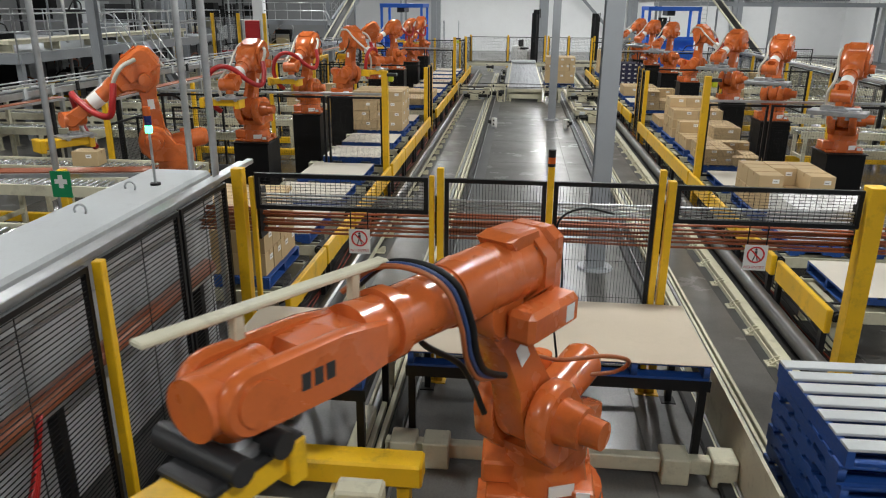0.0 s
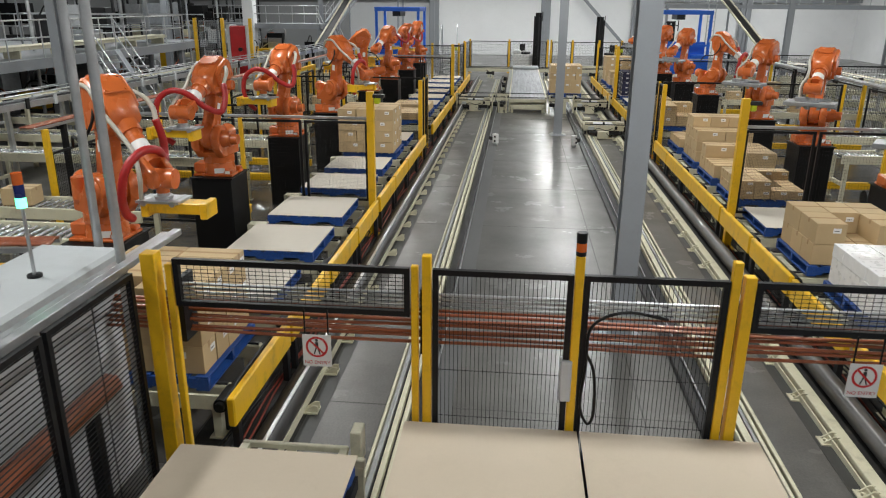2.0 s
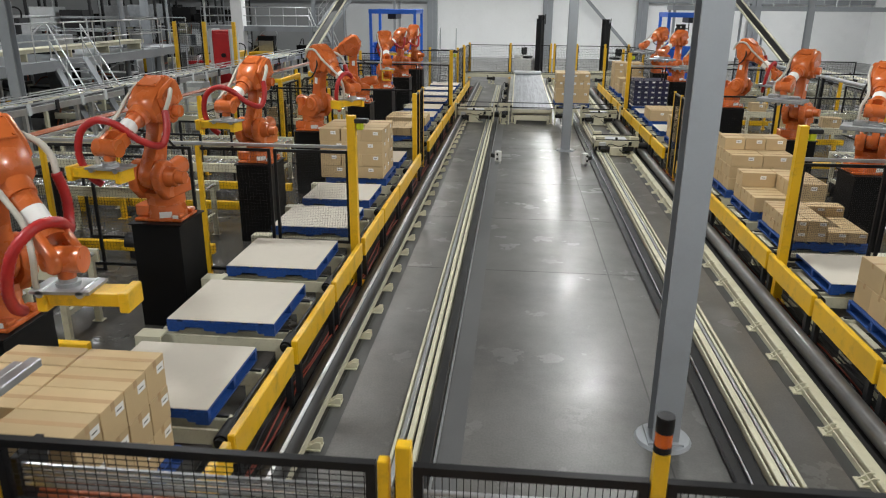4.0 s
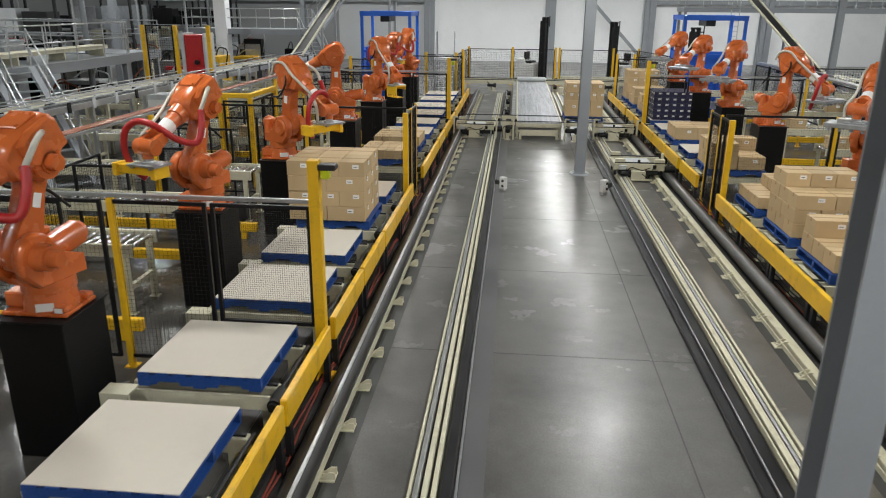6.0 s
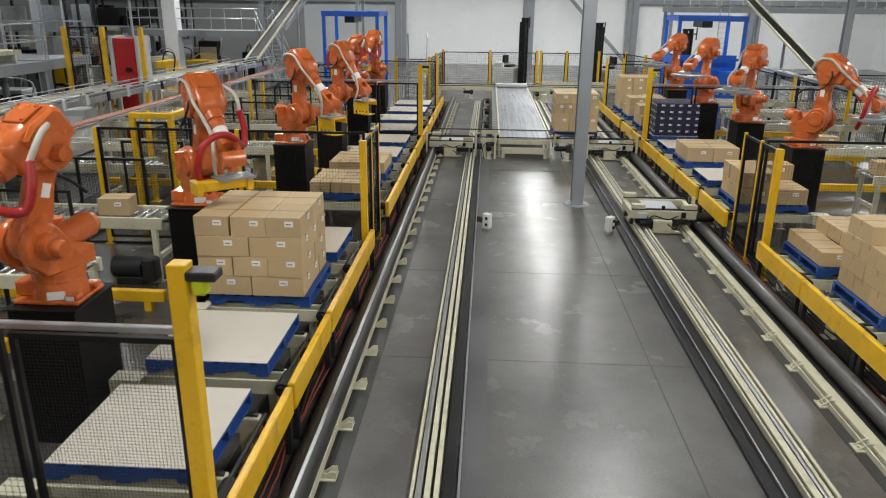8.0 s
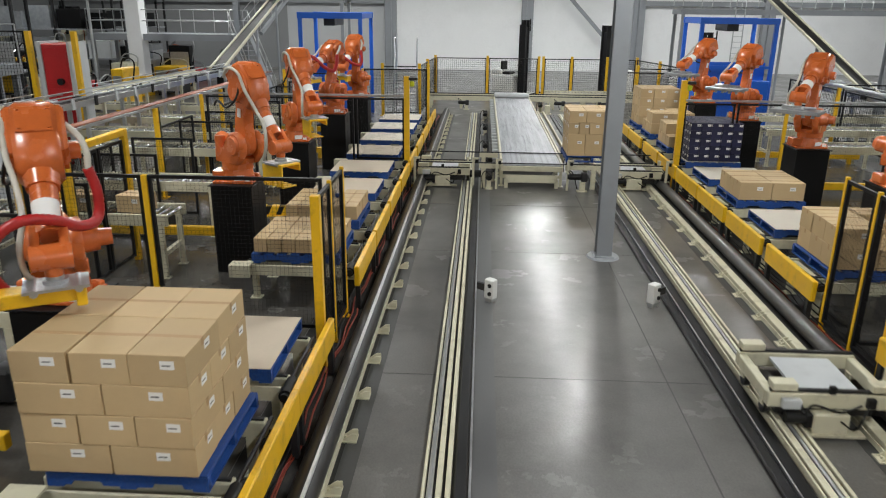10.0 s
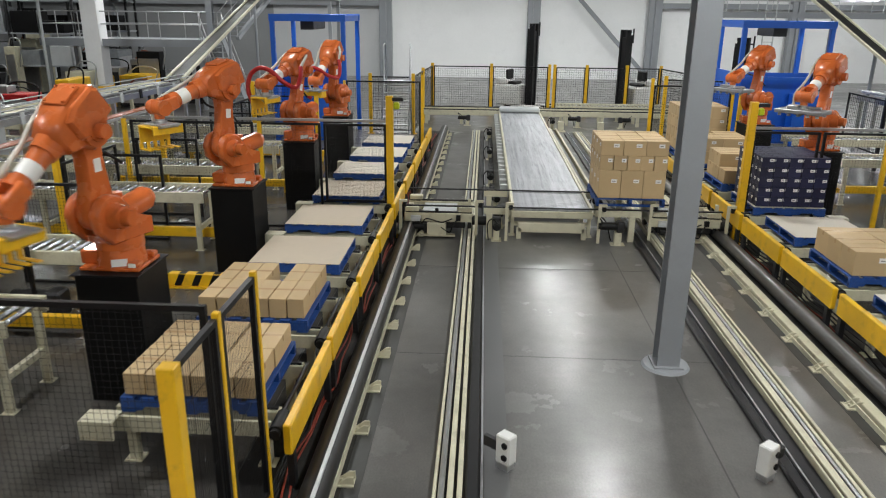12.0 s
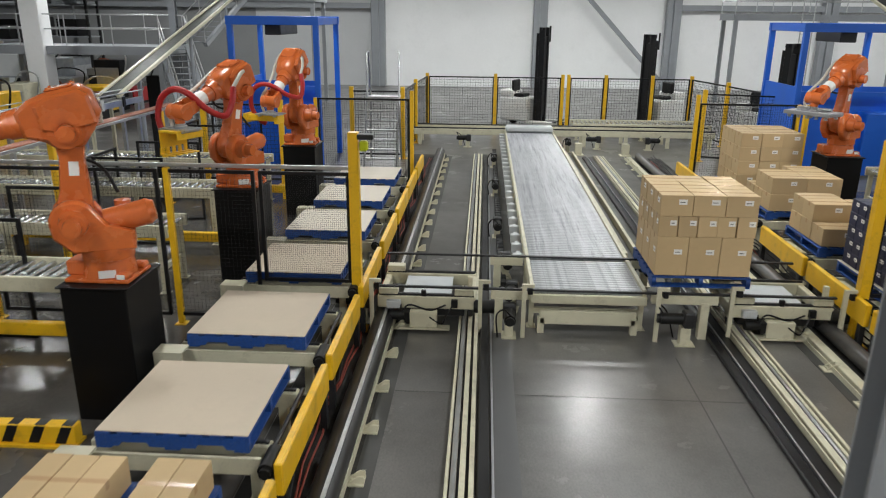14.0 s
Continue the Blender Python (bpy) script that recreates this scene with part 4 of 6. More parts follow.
def robot_meshes():
    M = ROBOT_MESH
    base = Geo().box(-0.44, 0.37, -0.32, 0.32, 0, 0.05, 0.012).rod((0, 0, 0.05), (0, 0, 0.26), 0.325, 0.29, 24).box(-0.48, -0.22, -0.18, 0.18, 0.05, 0.24, 0.02).box(0.19, 0.36, -0.30, -0.14, 0.05, 0.12, 0.02).box(0.19, 0.36, 0.14, 0.30, 0.05, 0.12, 0.02)
    M["base"] = base.mesh("base", ORANGE)
    M["plate"] = Geo().box(-0.10, 0.10, -0.328, -0.322, 0.07, 0.17, m=pose(0, 0, 0, 0, 0, 20)).box(0.22, 0.32, -0.306, -0.301, 0.055, 0.115).mesh("name_plate", PAPER)
    tur = Geo().rod((0, 0, 0.27), (0, 0, 0.42), 0.31, 0.31, 24)
    side = [(-0.34, 0.40), (0.36, 0.40), (0.56, 0.60)] + arc(0.32, 0.78, 0.27, -20, 150, 10) + [(-0.05, 0.72), (-0.34, 0.62)]
    tur.slab(side, 0.13, 0.29, 0.03).slab(side, -0.29, -0.13, 0.03)
    tur.slab([(-0.34, 0.40), (0.36, 0.40), (0.40, 0.50), (-0.05, 0.66), (-0.34, 0.60)], -0.15, 0.15, 0.01)
    M["turret"] = tur.mesh("turret", ORANGE)
    M["shoulder_motor"] = Geo().rod((0.32, 0.29, 0.78), (0.32, 0.46, 0.78), 0.17, 0.15, 18).rod((0.32, 0.46, 0.78), (0.32, 0.60, 0.78), 0.11, 0.10, 16).mesh("shoulder_motor", ORANGE)
    M["shoulder_cap"] = Geo().rod((0.32, -0.29, 0.78), (0.32, -0.33, 0.78), 0.20, 0.17, 18).mesh("shoulder_cap", ORANGE)
    M["turn_motor"] = Geo().rod((-0.22, -0.22, 0.60), (-0.22, -0.22, 0.92), 0.11, 0.10, 16).mesh("turn_motor", ORANGE)
    M["balancer"] = Geo().rod((-0.02, 0, 0.70), (-0.52, 0, 0.80), 0.165, 0.165, 20).rod((-0.52, 0, 0.80), (-0.60, 0, 0.815), 0.165, 0.12, 20).rod((0.2, 0, 0.66), (-0.02, 0, 0.70), 0.05, 0.05, 12).mesh("balancer", ORANGE)
    arm = arc(0, 0, 0.225, 170, 370, 12) + [(0.14, 0.36), (0.12, 0.75)] + arc(0, L1, 0.18, -5, 185, 10) + [(-0.15, 0.75), (-0.20, 0.36)]
    M["lower_arm"] = Geo().slab(arm, -0.115, 0.115, 0.03).rod((0, -0.14, L1), (0, 0.14, L1), 0.17, n=18).mesh("lower_arm", ORANGE)
    M["arm_label"] = Geo().box(-0.09, 0.02, -0.119, -0.1155, 0.55, 0.72).mesh("arm_label", PAPER)
    M["far_arm_label"] = Geo().box(-0.09, 0.02, 0.1155, 0.119, 0.55, 0.72).mesh("arm_label", PAPER)
    M["arm_cover"] = Geo().rod((0, -0.113, 0.0), (0, -0.120, 0.0), 0.15, n=18).rod((0, 0.113, 0.0), (0, 0.120, 0.0), 0.15, n=18).mesh("arm_cover", DARKGREY)
    house = [(-0.13, -0.20), (0.14, -0.20), (0.26, -0.06), (0.46, 0.05), (0.46, 0.33), (0.30, 0.43), (0.06, 0.48), (-0.28, 0.48), (-0.39, 0.38), (-0.42, 0.12), (-0.30, -0.04)]
    g = Geo().slab(house, -0.22, 0.22, 0.05).slab([(-0.36, 0.02), (0.10, 0.0), (0.24, 0.08), (0.24, 0.36), (0.06, 0.44), (-0.28, 0.44), (-0.36, 0.36)], -0.29, 0.29, 0.04)
    g.rod((0.02, -0.27, 0.0), (0.02, 0.27, 0.0), 0.185, n=20).box(-0.24, 0.08, -0.18, 0.18, 0.478, 0.505, 0.012)
    for bx, by in ((-0.2, -0.14), (-0.2, 0.14), (0.04, -0.14), (0.04, 0.14)):
        g.rod((bx, by, 0.505), (bx, by, 0.522), 0.02, n=8)
    M["upper_arm"] = g.mesh("upper_arm", ORANGE)
    M["forearm"] = forearm(Geo(), 0.0).mesh("forearm", ORANGE)
    g = Geo().slab(arc(0, 0.02, 0.20, 160, 380, 12) + [(0.24, 0.24), (-0.24, 0.24)], -0.15, 0.15, 0.03)
    g.rod((-0.46, 0, 0.2), (-0.40, 0, 0.2), 0.21, 0.25, 8).rod((-0.40, 0, 0.2), (-0.28, 0, 0.2), 0.25, 0.25, 8).rod((-0.28, 0, 0.2), (0.30, 0, 0.2), 0.215, 0.2, 24).rod((0.30, 0, 0.2), (0.46, 0, 0.2), 0.205, 0.185, 24)
    g.slab([(-0.2, -0.13), (0.16, -0.13), (0.21, -0.05), (0.21, 0.38), (0.12, 0.44), (-0.12, 0.44), (-0.2, 0.38)], -0.56, -0.40, 0.03, m=pose(0, 0, 0, 0, 0, 90) @ pose(0, 0, 0, 0, 0, 180))
    g.slab([(-0.42, 0.30), (-0.05, 0.36), (0.0, 0.43), (-0.10, 0.46), (-0.36, 0.45)], -0.13, 0.13, 0.03)
    M["long_upper_arm"] = g.mesh("upper_arm", ORANGE)
    M["side_motor"] = Geo().box(-0.52, 0.06, 0.16, 0.36, -0.16, 0.05, 0.035).mesh("side_motor", ORANGE)
    M["side_label"] = Geo().box(-0.44, -0.34, 0.361, 0.363, -0.11, 0.0).mesh("label", PAPER)
    M["arm_mark"] = Geo().box(1.45, 1.50, 0.175, 0.178, 0.16, 0.24).box(1.52, 1.57, 0.175, 0.178, 0.16, 0.24).box(1.59, 1.64, 0.175, 0.178, 0.16, 0.24).mesh("mark", PRINT)
    M["long_forearm"] = forearm(Geo(), LONG_FORE - L2X).mesh("forearm", ORANGE)
    for n, mt, rr, dx in (("black_loop", RUBBER, 0.022, 0.0), ("blue_loop", BLUEHOSE, 0.015, 0.05), ("copper_loop", COPPERHOSE, 0.015, 0.09)):
        pts = curve([(0.95 + dx, -0.20, 0.34), (0.80 + dx, -0.12, 0.45), (0.68 + dx, 0.04, 0.45), (0.60 + dx, 0.19, 0.36), (0.55 + dx, 0.26, 0.16), (0.48 + dx, 0.25, -0.04), (0.36 + dx, 0.22, -0.20), (0.22 + dx, 0.19, -0.30), (0.02, 0.16, -0.40)], 10)
        M[n] = Geo().tube(pts, rr, 8).mesh(n, mt)
    pts = curve([(0.0, -0.1, 1.02), (0.14, 0.16, 1.13), (-0.12, 0.36, 1.12), (-0.42, 0.42, 0.98), (-0.50, 0.30, 0.82), (-0.3, 0.1, 0.8)], 10)
    M["turret_loop"] = Geo().tube(pts, 0.016, 8).mesh("cable", COPPERHOSE)
    M["arm_plank"] = Geo().box(0.8, LONG_FORE + 0.3, -0.17, -0.09, 0.455, 0.485, 0.008).box(1.0, 1.05, -0.15, -0.11, 0.3, 0.455).box(1.7, 1.75, -0.15, -0.11, 0.3, 0.455).mesh("hose_channel", CREAM)
    M["band"] = Geo().rod((0.78, 0, 0.2), (0.98, 0, 0.2), 0.1335, 0.1275, 20, False).mesh("band", PAPER)
    M["arm_motor"] = Geo().rod((-0.27, 0, 0), (-0.36, 0, 0), 0.075, 0.065, 14).mesh("arm_motor", DARKGREY)
    M["elbow_motor"] = Geo().rod((0, 0.18, 0.0), (0, 0.29, 0.0), 0.15, 0.13, 18).rod((0, 0.29, 0.0), (0, 0.40, 0.0), 0.10, 0.095, 16).mesh("elbow_motor", ORANGE)
    M["hose_clip"] = Geo().box(-0.24, -0.10, -0.25, -0.21, 0.10, 0.14).mesh("hose_clip", STEEL)
    hose = curve([(-0.34, -0.29, -0.05), (-0.36, -0.30, 0.22), (-0.12, -0.29, 0.40), (0.25, -0.29, 0.36), (0.62, -0.23, 0.32), (0.98, -0.21, 0.30), (1.30, -0.27, 0.20), (1.44, -0.24, -0.08), (1.42, -0.10, -0.30)], 10)
    M["white_hose"] = Geo().tube(hose, 0.03, 8, ridge=0.1).mesh("hose", GREYHOSE)
    hose = curve([(-0.1, 0.28, 0.34), (0.10, 0.40, 0.38), (0.28, 0.45, 0.34), (0.44, 0.44, 0.25)], 10)
    M["side_hose"] = Geo().tube(hose, 0.034, 8, ridge=0.12).mesh("hose", GREYHOSE)
    hose = curve([(0.42, 0.44, 0.26), (0.62, 0.50, 0.06), (0.84, 0.46, -0.10), (1.02, 0.28, 0.10), (1.10, 0.04, 0.42), (1.14, -0.24, 0.50), (1.26, -0.48, 0.36), (1.42, -0.54, 0.05), (1.50, -0.44, -0.26), (1.50, -0.30, -0.42)], 12)
    M["red_hose"] = Geo().tube(hose, 0.052, 10, ridge=0.14).mesh("red_hose", REDHOSE)
    hose = curve([(-0.1, -0.2, 0.3), (0.2, -0.33, 0.1), (0.2, -0.38, -0.25), (-0.15, -0.28, -0.55), (-0.25, -0.15, -0.9)], 8)
    M["black_hose"] = Geo().tube(hose, 0.022, 6).mesh("cable", RUBBER)
    M["wrist"] = Geo().rod((0, -0.19, 0), (0, 0.19, 0), 0.135, n=20).rod((0, 0, -0.05), (0, 0, -0.19), 0.095, 0.085, 16).mesh("wrist", ORANGE)
    M["flange"] = Geo().rod((0, 0, -0.19), (0, 0, -0.23), 0.085, n=16).rod((0, 0, -0.23), (0, 0, -0.27), 0.12, n=16).mesh("flange", STEEL)
    comb = Geo().box(-0.30, 0.30, -0.20, 0.20, -0.33, -0.29, 0.008).box(-0.30, 0.30, -0.22, -0.19, -0.60, -0.29, 0.006).box(-0.30, 0.30, 0.19, 0.22, -0.44, -0.29, 0.006)
    for k in range(5):
        x = -0.29 + k * 0.135
        comb.box(x, x + 0.06, -0.22, -0.19, -0.72, -0.60).box(x, x + 0.06, -0.19, 0.1, -0.72, -0.70)
    M["comb"] = comb.mesh("claw", YELLOW)
    bar = Geo().box(-0.13, 0.13, -0.62, 0.22, -0.45, -0.30, 0.012).box(-0.17, 0.17, -0.66, -0.56, -0.50, -0.28, 0.012).box(-0.17, 0.17, 0.16, 0.26, -0.50, -0.28, 0.012)
    M["bar"] = bar.mesh("claw", YELLOW)
    M["clamp"] = Geo().box(-0.20, 0.20, -0.30, 0.30, -0.30, -0.27).rod((-0.2, 0.2, -0.30), (0.2, 0.2, -0.30), 0.04, n=10).rod((-0.2, -0.2, -0.30), (0.2, -0.2, -0.30), 0.04, n=10).mesh("clamp", STEEL)
    M["dark_clamp"] = Geo().box(-0.16, 0.16, -0.26, 0.26, -0.31, -0.27, 0.01).rod((-0.3, 0.1, -0.24), (0.2, 0.1, -0.24), 0.06, n=12).rod((-0.3, -0.12, -0.24), (0.2, -0.12, -0.24), 0.06, n=12).mesh("clamp", DARKGREY)
    vac = Geo().box(-0.32, 0.32, -0.55, 0.55, -0.38, -0.29, 0.012).box(-0.2, 0.2, -0.2, 0.2, -0.29, -0.26)
    for k in range(5):
        for j in (-1, 1):
            vac.rod((j * 0.22, -0.45 + 0.22 * k, -0.38), (j * 0.22, -0.45 + 0.22 * k, -0.45), 0.035, 0.045, 10)
    M["vacuum"] = vac.mesh("vacuum_plate", GREYLAM)
    M["valves"] = Geo().box(-0.14, 0.14, -0.34, -0.08, -0.29, -0.2, 0.01).rod((0.0, 0.1, -0.24), (0, 0.42, -0.24), 0.035, n=10).mesh("valve_block", STEEL)


robot_meshes()
ROBOTS = {}


def robot(key, x, y, z, tool="bar", red=True, label="", plinth=True, size=0.75, long=False):
    M = ROBOT_MESH
    if plinth:
        p = thing("robot_plinth", "black steel box plinth under a robot", "plinth", "black robot plinths", m=pose(x, y, 0))
        part("box", Geo().box(-0.33, 0.29, -0.34, 0.34, 0, z - 0.02, 0.008), BLACK, p)
        part("top_plate", Geo().box(-0.36, 0.32, -0.36, 0.36, z - 0.02, z - 0.001, 0.004), BLACK, p)
    t = thing("robot", label or "orange six-axis palletising robot on a black plinth", "robot", "palletising robots", m=pose(x, y, z))
    t.scale = (size, size, size)
    b = part("base", M["base"], ORANGE, t)
    part("name_plate", M["plate"], PAPER, b, "white name plate")
    tu = part("turret", M["turret"], ORANGE, t)
    for n in ("shoulder_motor", "shoulder_cap", "turn_motor", "balancer"):
        part(n, M[n], ORANGE, tu)
    lo = part("lower_arm", M["lower_arm"], ORANGE, t)
    for n in ("arm_label", "far_arm_label"):
        part("arm_label", M[n], PAPER, lo, "white label plate")
    part("arm_cover", M["arm_cover"], DARKGREY, lo, "dark grey round cover")
    up = part("upper_arm", M["long_upper_arm" if long else "upper_arm"], ORANGE, t)
    part("forearm", M["long_forearm" if long else "forearm"], ORANGE, up)
    for my, mz in ((-0.10, 0.30), (0.10, 0.30), (0.0, 0.12)):
        part("arm_motor", M["arm_motor"], DARKGREY, up, "dark motor end", m=pose(0, my, mz))
    if long:
        q = part("side_motor", M["side_motor"], ORANGE, up)
        part("cable", M["turret_loop"], COPPERHOSE, tu, "orange-brown cable loop")
        for n, mt, lb in (("black_loop", RUBBER, "thick black hose loop"), ("blue_loop", BLUEHOSE, "blue air hose"), ("copper_loop", COPPERHOSE, "orange-brown hose")):
            part("hose", M[n], mt, up, lb)
        part("label", M["side_label"], PAPER, up, "white type label")
        part("mark", M["arm_mark"], PRINT, up, "dark painted mark")
    else:
        part("elbow_motor", M["elbow_motor"], ORANGE, up)
        part("band", M["band"], PAPER, up, "pale worn band round the forearm")
    part("hose_clip", M["hose_clip"], STEEL, up, "steel hose clip")
    if long:
        part("hose_channel", M["arm_plank"], CREAM, up, "cream hose channel")
    else:
        part("hose", M["white_hose"], GREYHOSE, up, "pale grey hose")
    part("cable", M["black_hose"], RUBBER, up, "black cable")
    if red:
        part("red_hose", M["red_hose"], REDHOSE, up, "red corrugated hose")
        part("hose", M["side_hose"], GREYHOSE, up, "pale grey hose swung out beside the arm")
    wr = part("wrist", M["wrist"], ORANGE, t)
    part("flange", M["flange"], STEEL, wr, "steel tool flange")
    if tool in ("bar", "comb"):
        part("claw", M[tool], YELLOW, wr, "yellow gripper claw")
        part("clamp", M["dark_clamp" if long else "clamp"], STEEL, wr, "dark clamp motors" if long else "steel clamp")
    else:
        part("vacuum_plate", M["vacuum"], GREYLAM, wr, "grey vacuum gripper plate")
        part("valve_block", M["valves"], STEEL, wr)
    ROBOTS[key] = t
    return t


def robot_rows(marks, fore_length=L2X):
    """Rows for each link from (seconds, turn, reach, height, tool tilt, spin), eased between the marks."""
    times = sorted({0.0, 14.0} | {round(k[0], 2) for k in marks})
    for a, b in zip(marks, marks[1:]):
        if a[1:] != b[1:]:
            n = max(2, round((b[0] - a[0]) / 0.15))
            times += [round(a[0] + (b[0] - a[0]) * i / n, 3) for i in range(1, n)]
    out = {"turret": [], "lower_arm": [], "upper_arm": [], "wrist": []}
    for t in sorted(set(times)):
        k = [i for i in range(len(marks)) if marks[i][0] <= t]
        i = k[-1] if k else 0
        a, b = marks[i], marks[min(i + 1, len(marks) - 1)]
        u = 0 if b[0] == a[0] else max(0, min(1, (t - a[0]) / (b[0] - a[0])))
        u = u * u * (3 - 2 * u)
        v = [p + (q - p) * u for p, q in zip(a[1:], b[1:])]
        ls = link_poses(*joints(*v[:3], fore_length), v[3], v[4], fore_length)
        for n, m in ls.items():
            out[n].append((t, m))
    return out


ROBOT_Z = 1.38
LRX, RRX = -4.50, 5.62
LEFT_ROBOTS = (("l0", 9.45), ("l1", 12.68), ("l2", 16.2), ("l3", 19.6), ("l4", 24.3), ("l5", 27.95), ("l6", 31.9), ("l7", 35.6))
RIGHT_ROBOTS = (("r0", 9.6), ("r1", 13.0), ("r2", 16.6), ("r3", 19.9), ("r4", 24.9), ("r5", 28.2), ("r6", 31.9), ("r7", 35.4))
for k, (key, y) in enumerate(LEFT_ROBOTS):
    robot(key, LRX - (0.08 if y < 20 else 0.0), y, ROBOT_Z, "comb" if key in ("l5", "l6", "l4") else "bar", key not in ("l4", "l5"), "orange palletising robot with a yellow claw" if key in ("l4", "l5") else "orange palletising robot with red hoses and a yellow claw")
for k, (key, y) in enumerate(RIGHT_ROBOTS):
    robot(key, RRX, y, ROBOT_Z + 0.01, "vacuum", key in ("r0", "r4"), "orange palletising robot with a flat grey vacuum gripper")
NEAR = robot("near", 0.36, 4.6, 0.42, "bar", False, "large orange robot swinging its arm over pallets", plinth=False, size=0.95, long=True)

# (seconds, turn, reach, height, tool tilt, spin)
ROBOT_KEYS = {
    "near": [(0, 238, 2.72, 1.98, 0, 95), (0.3, 229, 2.80, 2.05, 0, 95), (0.6, 229, 2.82, 2.02, 0, 95), (1.0, 227, 2.86, 1.98, 0, 95), (1.5, 221, 2.92, 1.82, 0, 95), (2.0, 216, 3.03, 0.5, 0, 95), (14, 216, 3.03, 0.5, 0, 95)],
    "l0": [(0, 206, 1.6, 1.2, 0, 120), (0.7, 195, 1.67, 1.22, 0, 120), (1.5, 320, 1.65, 1.3, 0, 120), (2.3, 332, 1.6, 1.05, 0, 120), (3.2, 334, 1.6, 1.05, 0, 120), (14, 334, 1.6, 1.05, 0, 120)],
    "l1": [(0, 266, 1.28, 1.42, 0, 0), (3, 266, 1.28, 1.42, 0, 0), (5.5, 258, 1.3, 1.4, 0, 0), (14, 258, 1.3, 1.4, 0, 0)],
    "l2": [(0, 264, 1.3, 1.42, 0, 0), (3, 262, 1.3, 1.42, 0, 0), (7, 250, 1.27, 1.28, 0, 0), (14, 250, 1.27, 1.28, 0, 0)],
    "l3": [(0, 326, 1.7, 1.3, 0, 0), (6.2, 324, 1.75, 1.3, 0, 0), (7.0, 315, 1.85, 1.14, 0, 0), (9.6, 300, 1.6, 1.0, 0, 0), (14, 300, 1.6, 1.0, 0, 0)],
    "l4": [(0, 190, 1.6, 1.4, 0, 0), (6, 190, 1.6, 1.4, 0, 0), (8, 325, 1.5, 1.1, 0, 0), (10, 322, 1.45, 0.88, 0, 0), (11.3, 328, 1.6, 0.22, 0, 0), (11.6, 326, 1.5, 0.7, 0, 0), (12.3, 200, 1.65, 1.5, 0, 0), (14, 188, 1.7, 1.5, 0, 0)],
    "l5": [(0, 240, 1.6, 1.5, 0, 0), (8.0, 330, 1.4, 0.9, 0, 0), (9.6, 330, 1.4, 0.8, 0, 0), (10.7, 240, 1.6, 1.62, 0, 0), (12, 238, 1.62, 1.64, 0, 0), (13, 215, 1.62, 1.7, 0, 0), (14, 205, 1.65, 1.75, 0, 0)],
    "l6": [(0, 246, 1.45, 1.56, 0, 0), (9, 250, 1.42, 1.56, 0, 0), (14, 246, 1.45, 1.56, 0, 0)],
    "l7": [(0, 256, 1.57, 1.23, 0, 0), (14, 256, 1.57, 1.23, 0, 0)],
    "r0": [(0, 338, 1.5, 1.15, 0, 0), (14, 338, 1.5, 1.15, 0, 0)],
    "r1": [(0, 240, 1.4, 1.35, 0, 0), (14, 240, 1.4, 1.35, 0, 0)],
    "r2": [(0, 242, 1.45, 1.5, 0, 0), (14, 242, 1.45, 1.5, 0, 0)],
    "r3": [(0, 232, 1.5, 1.5, 0, 0), (14, 232, 1.5, 1.5, 0, 0)],
    "r4": [(0, 312, 1.6, 1.25, 0, 0), (14, 312, 1.6, 1.25, 0, 0)],
    "r5": [(0, 232, 1.5, 1.4, 0, 0), (14, 232, 1.5, 1.4, 0, 0)],
    "r6": [(0, 226, 1.5, 1.42, 0, 0), (14, 226, 1.5, 1.42, 0, 0)],
    "r7": [(0, 218, 1.5, 1.45, 0, 0), (14, 218, 1.5, 1.45, 0, 0)],
}


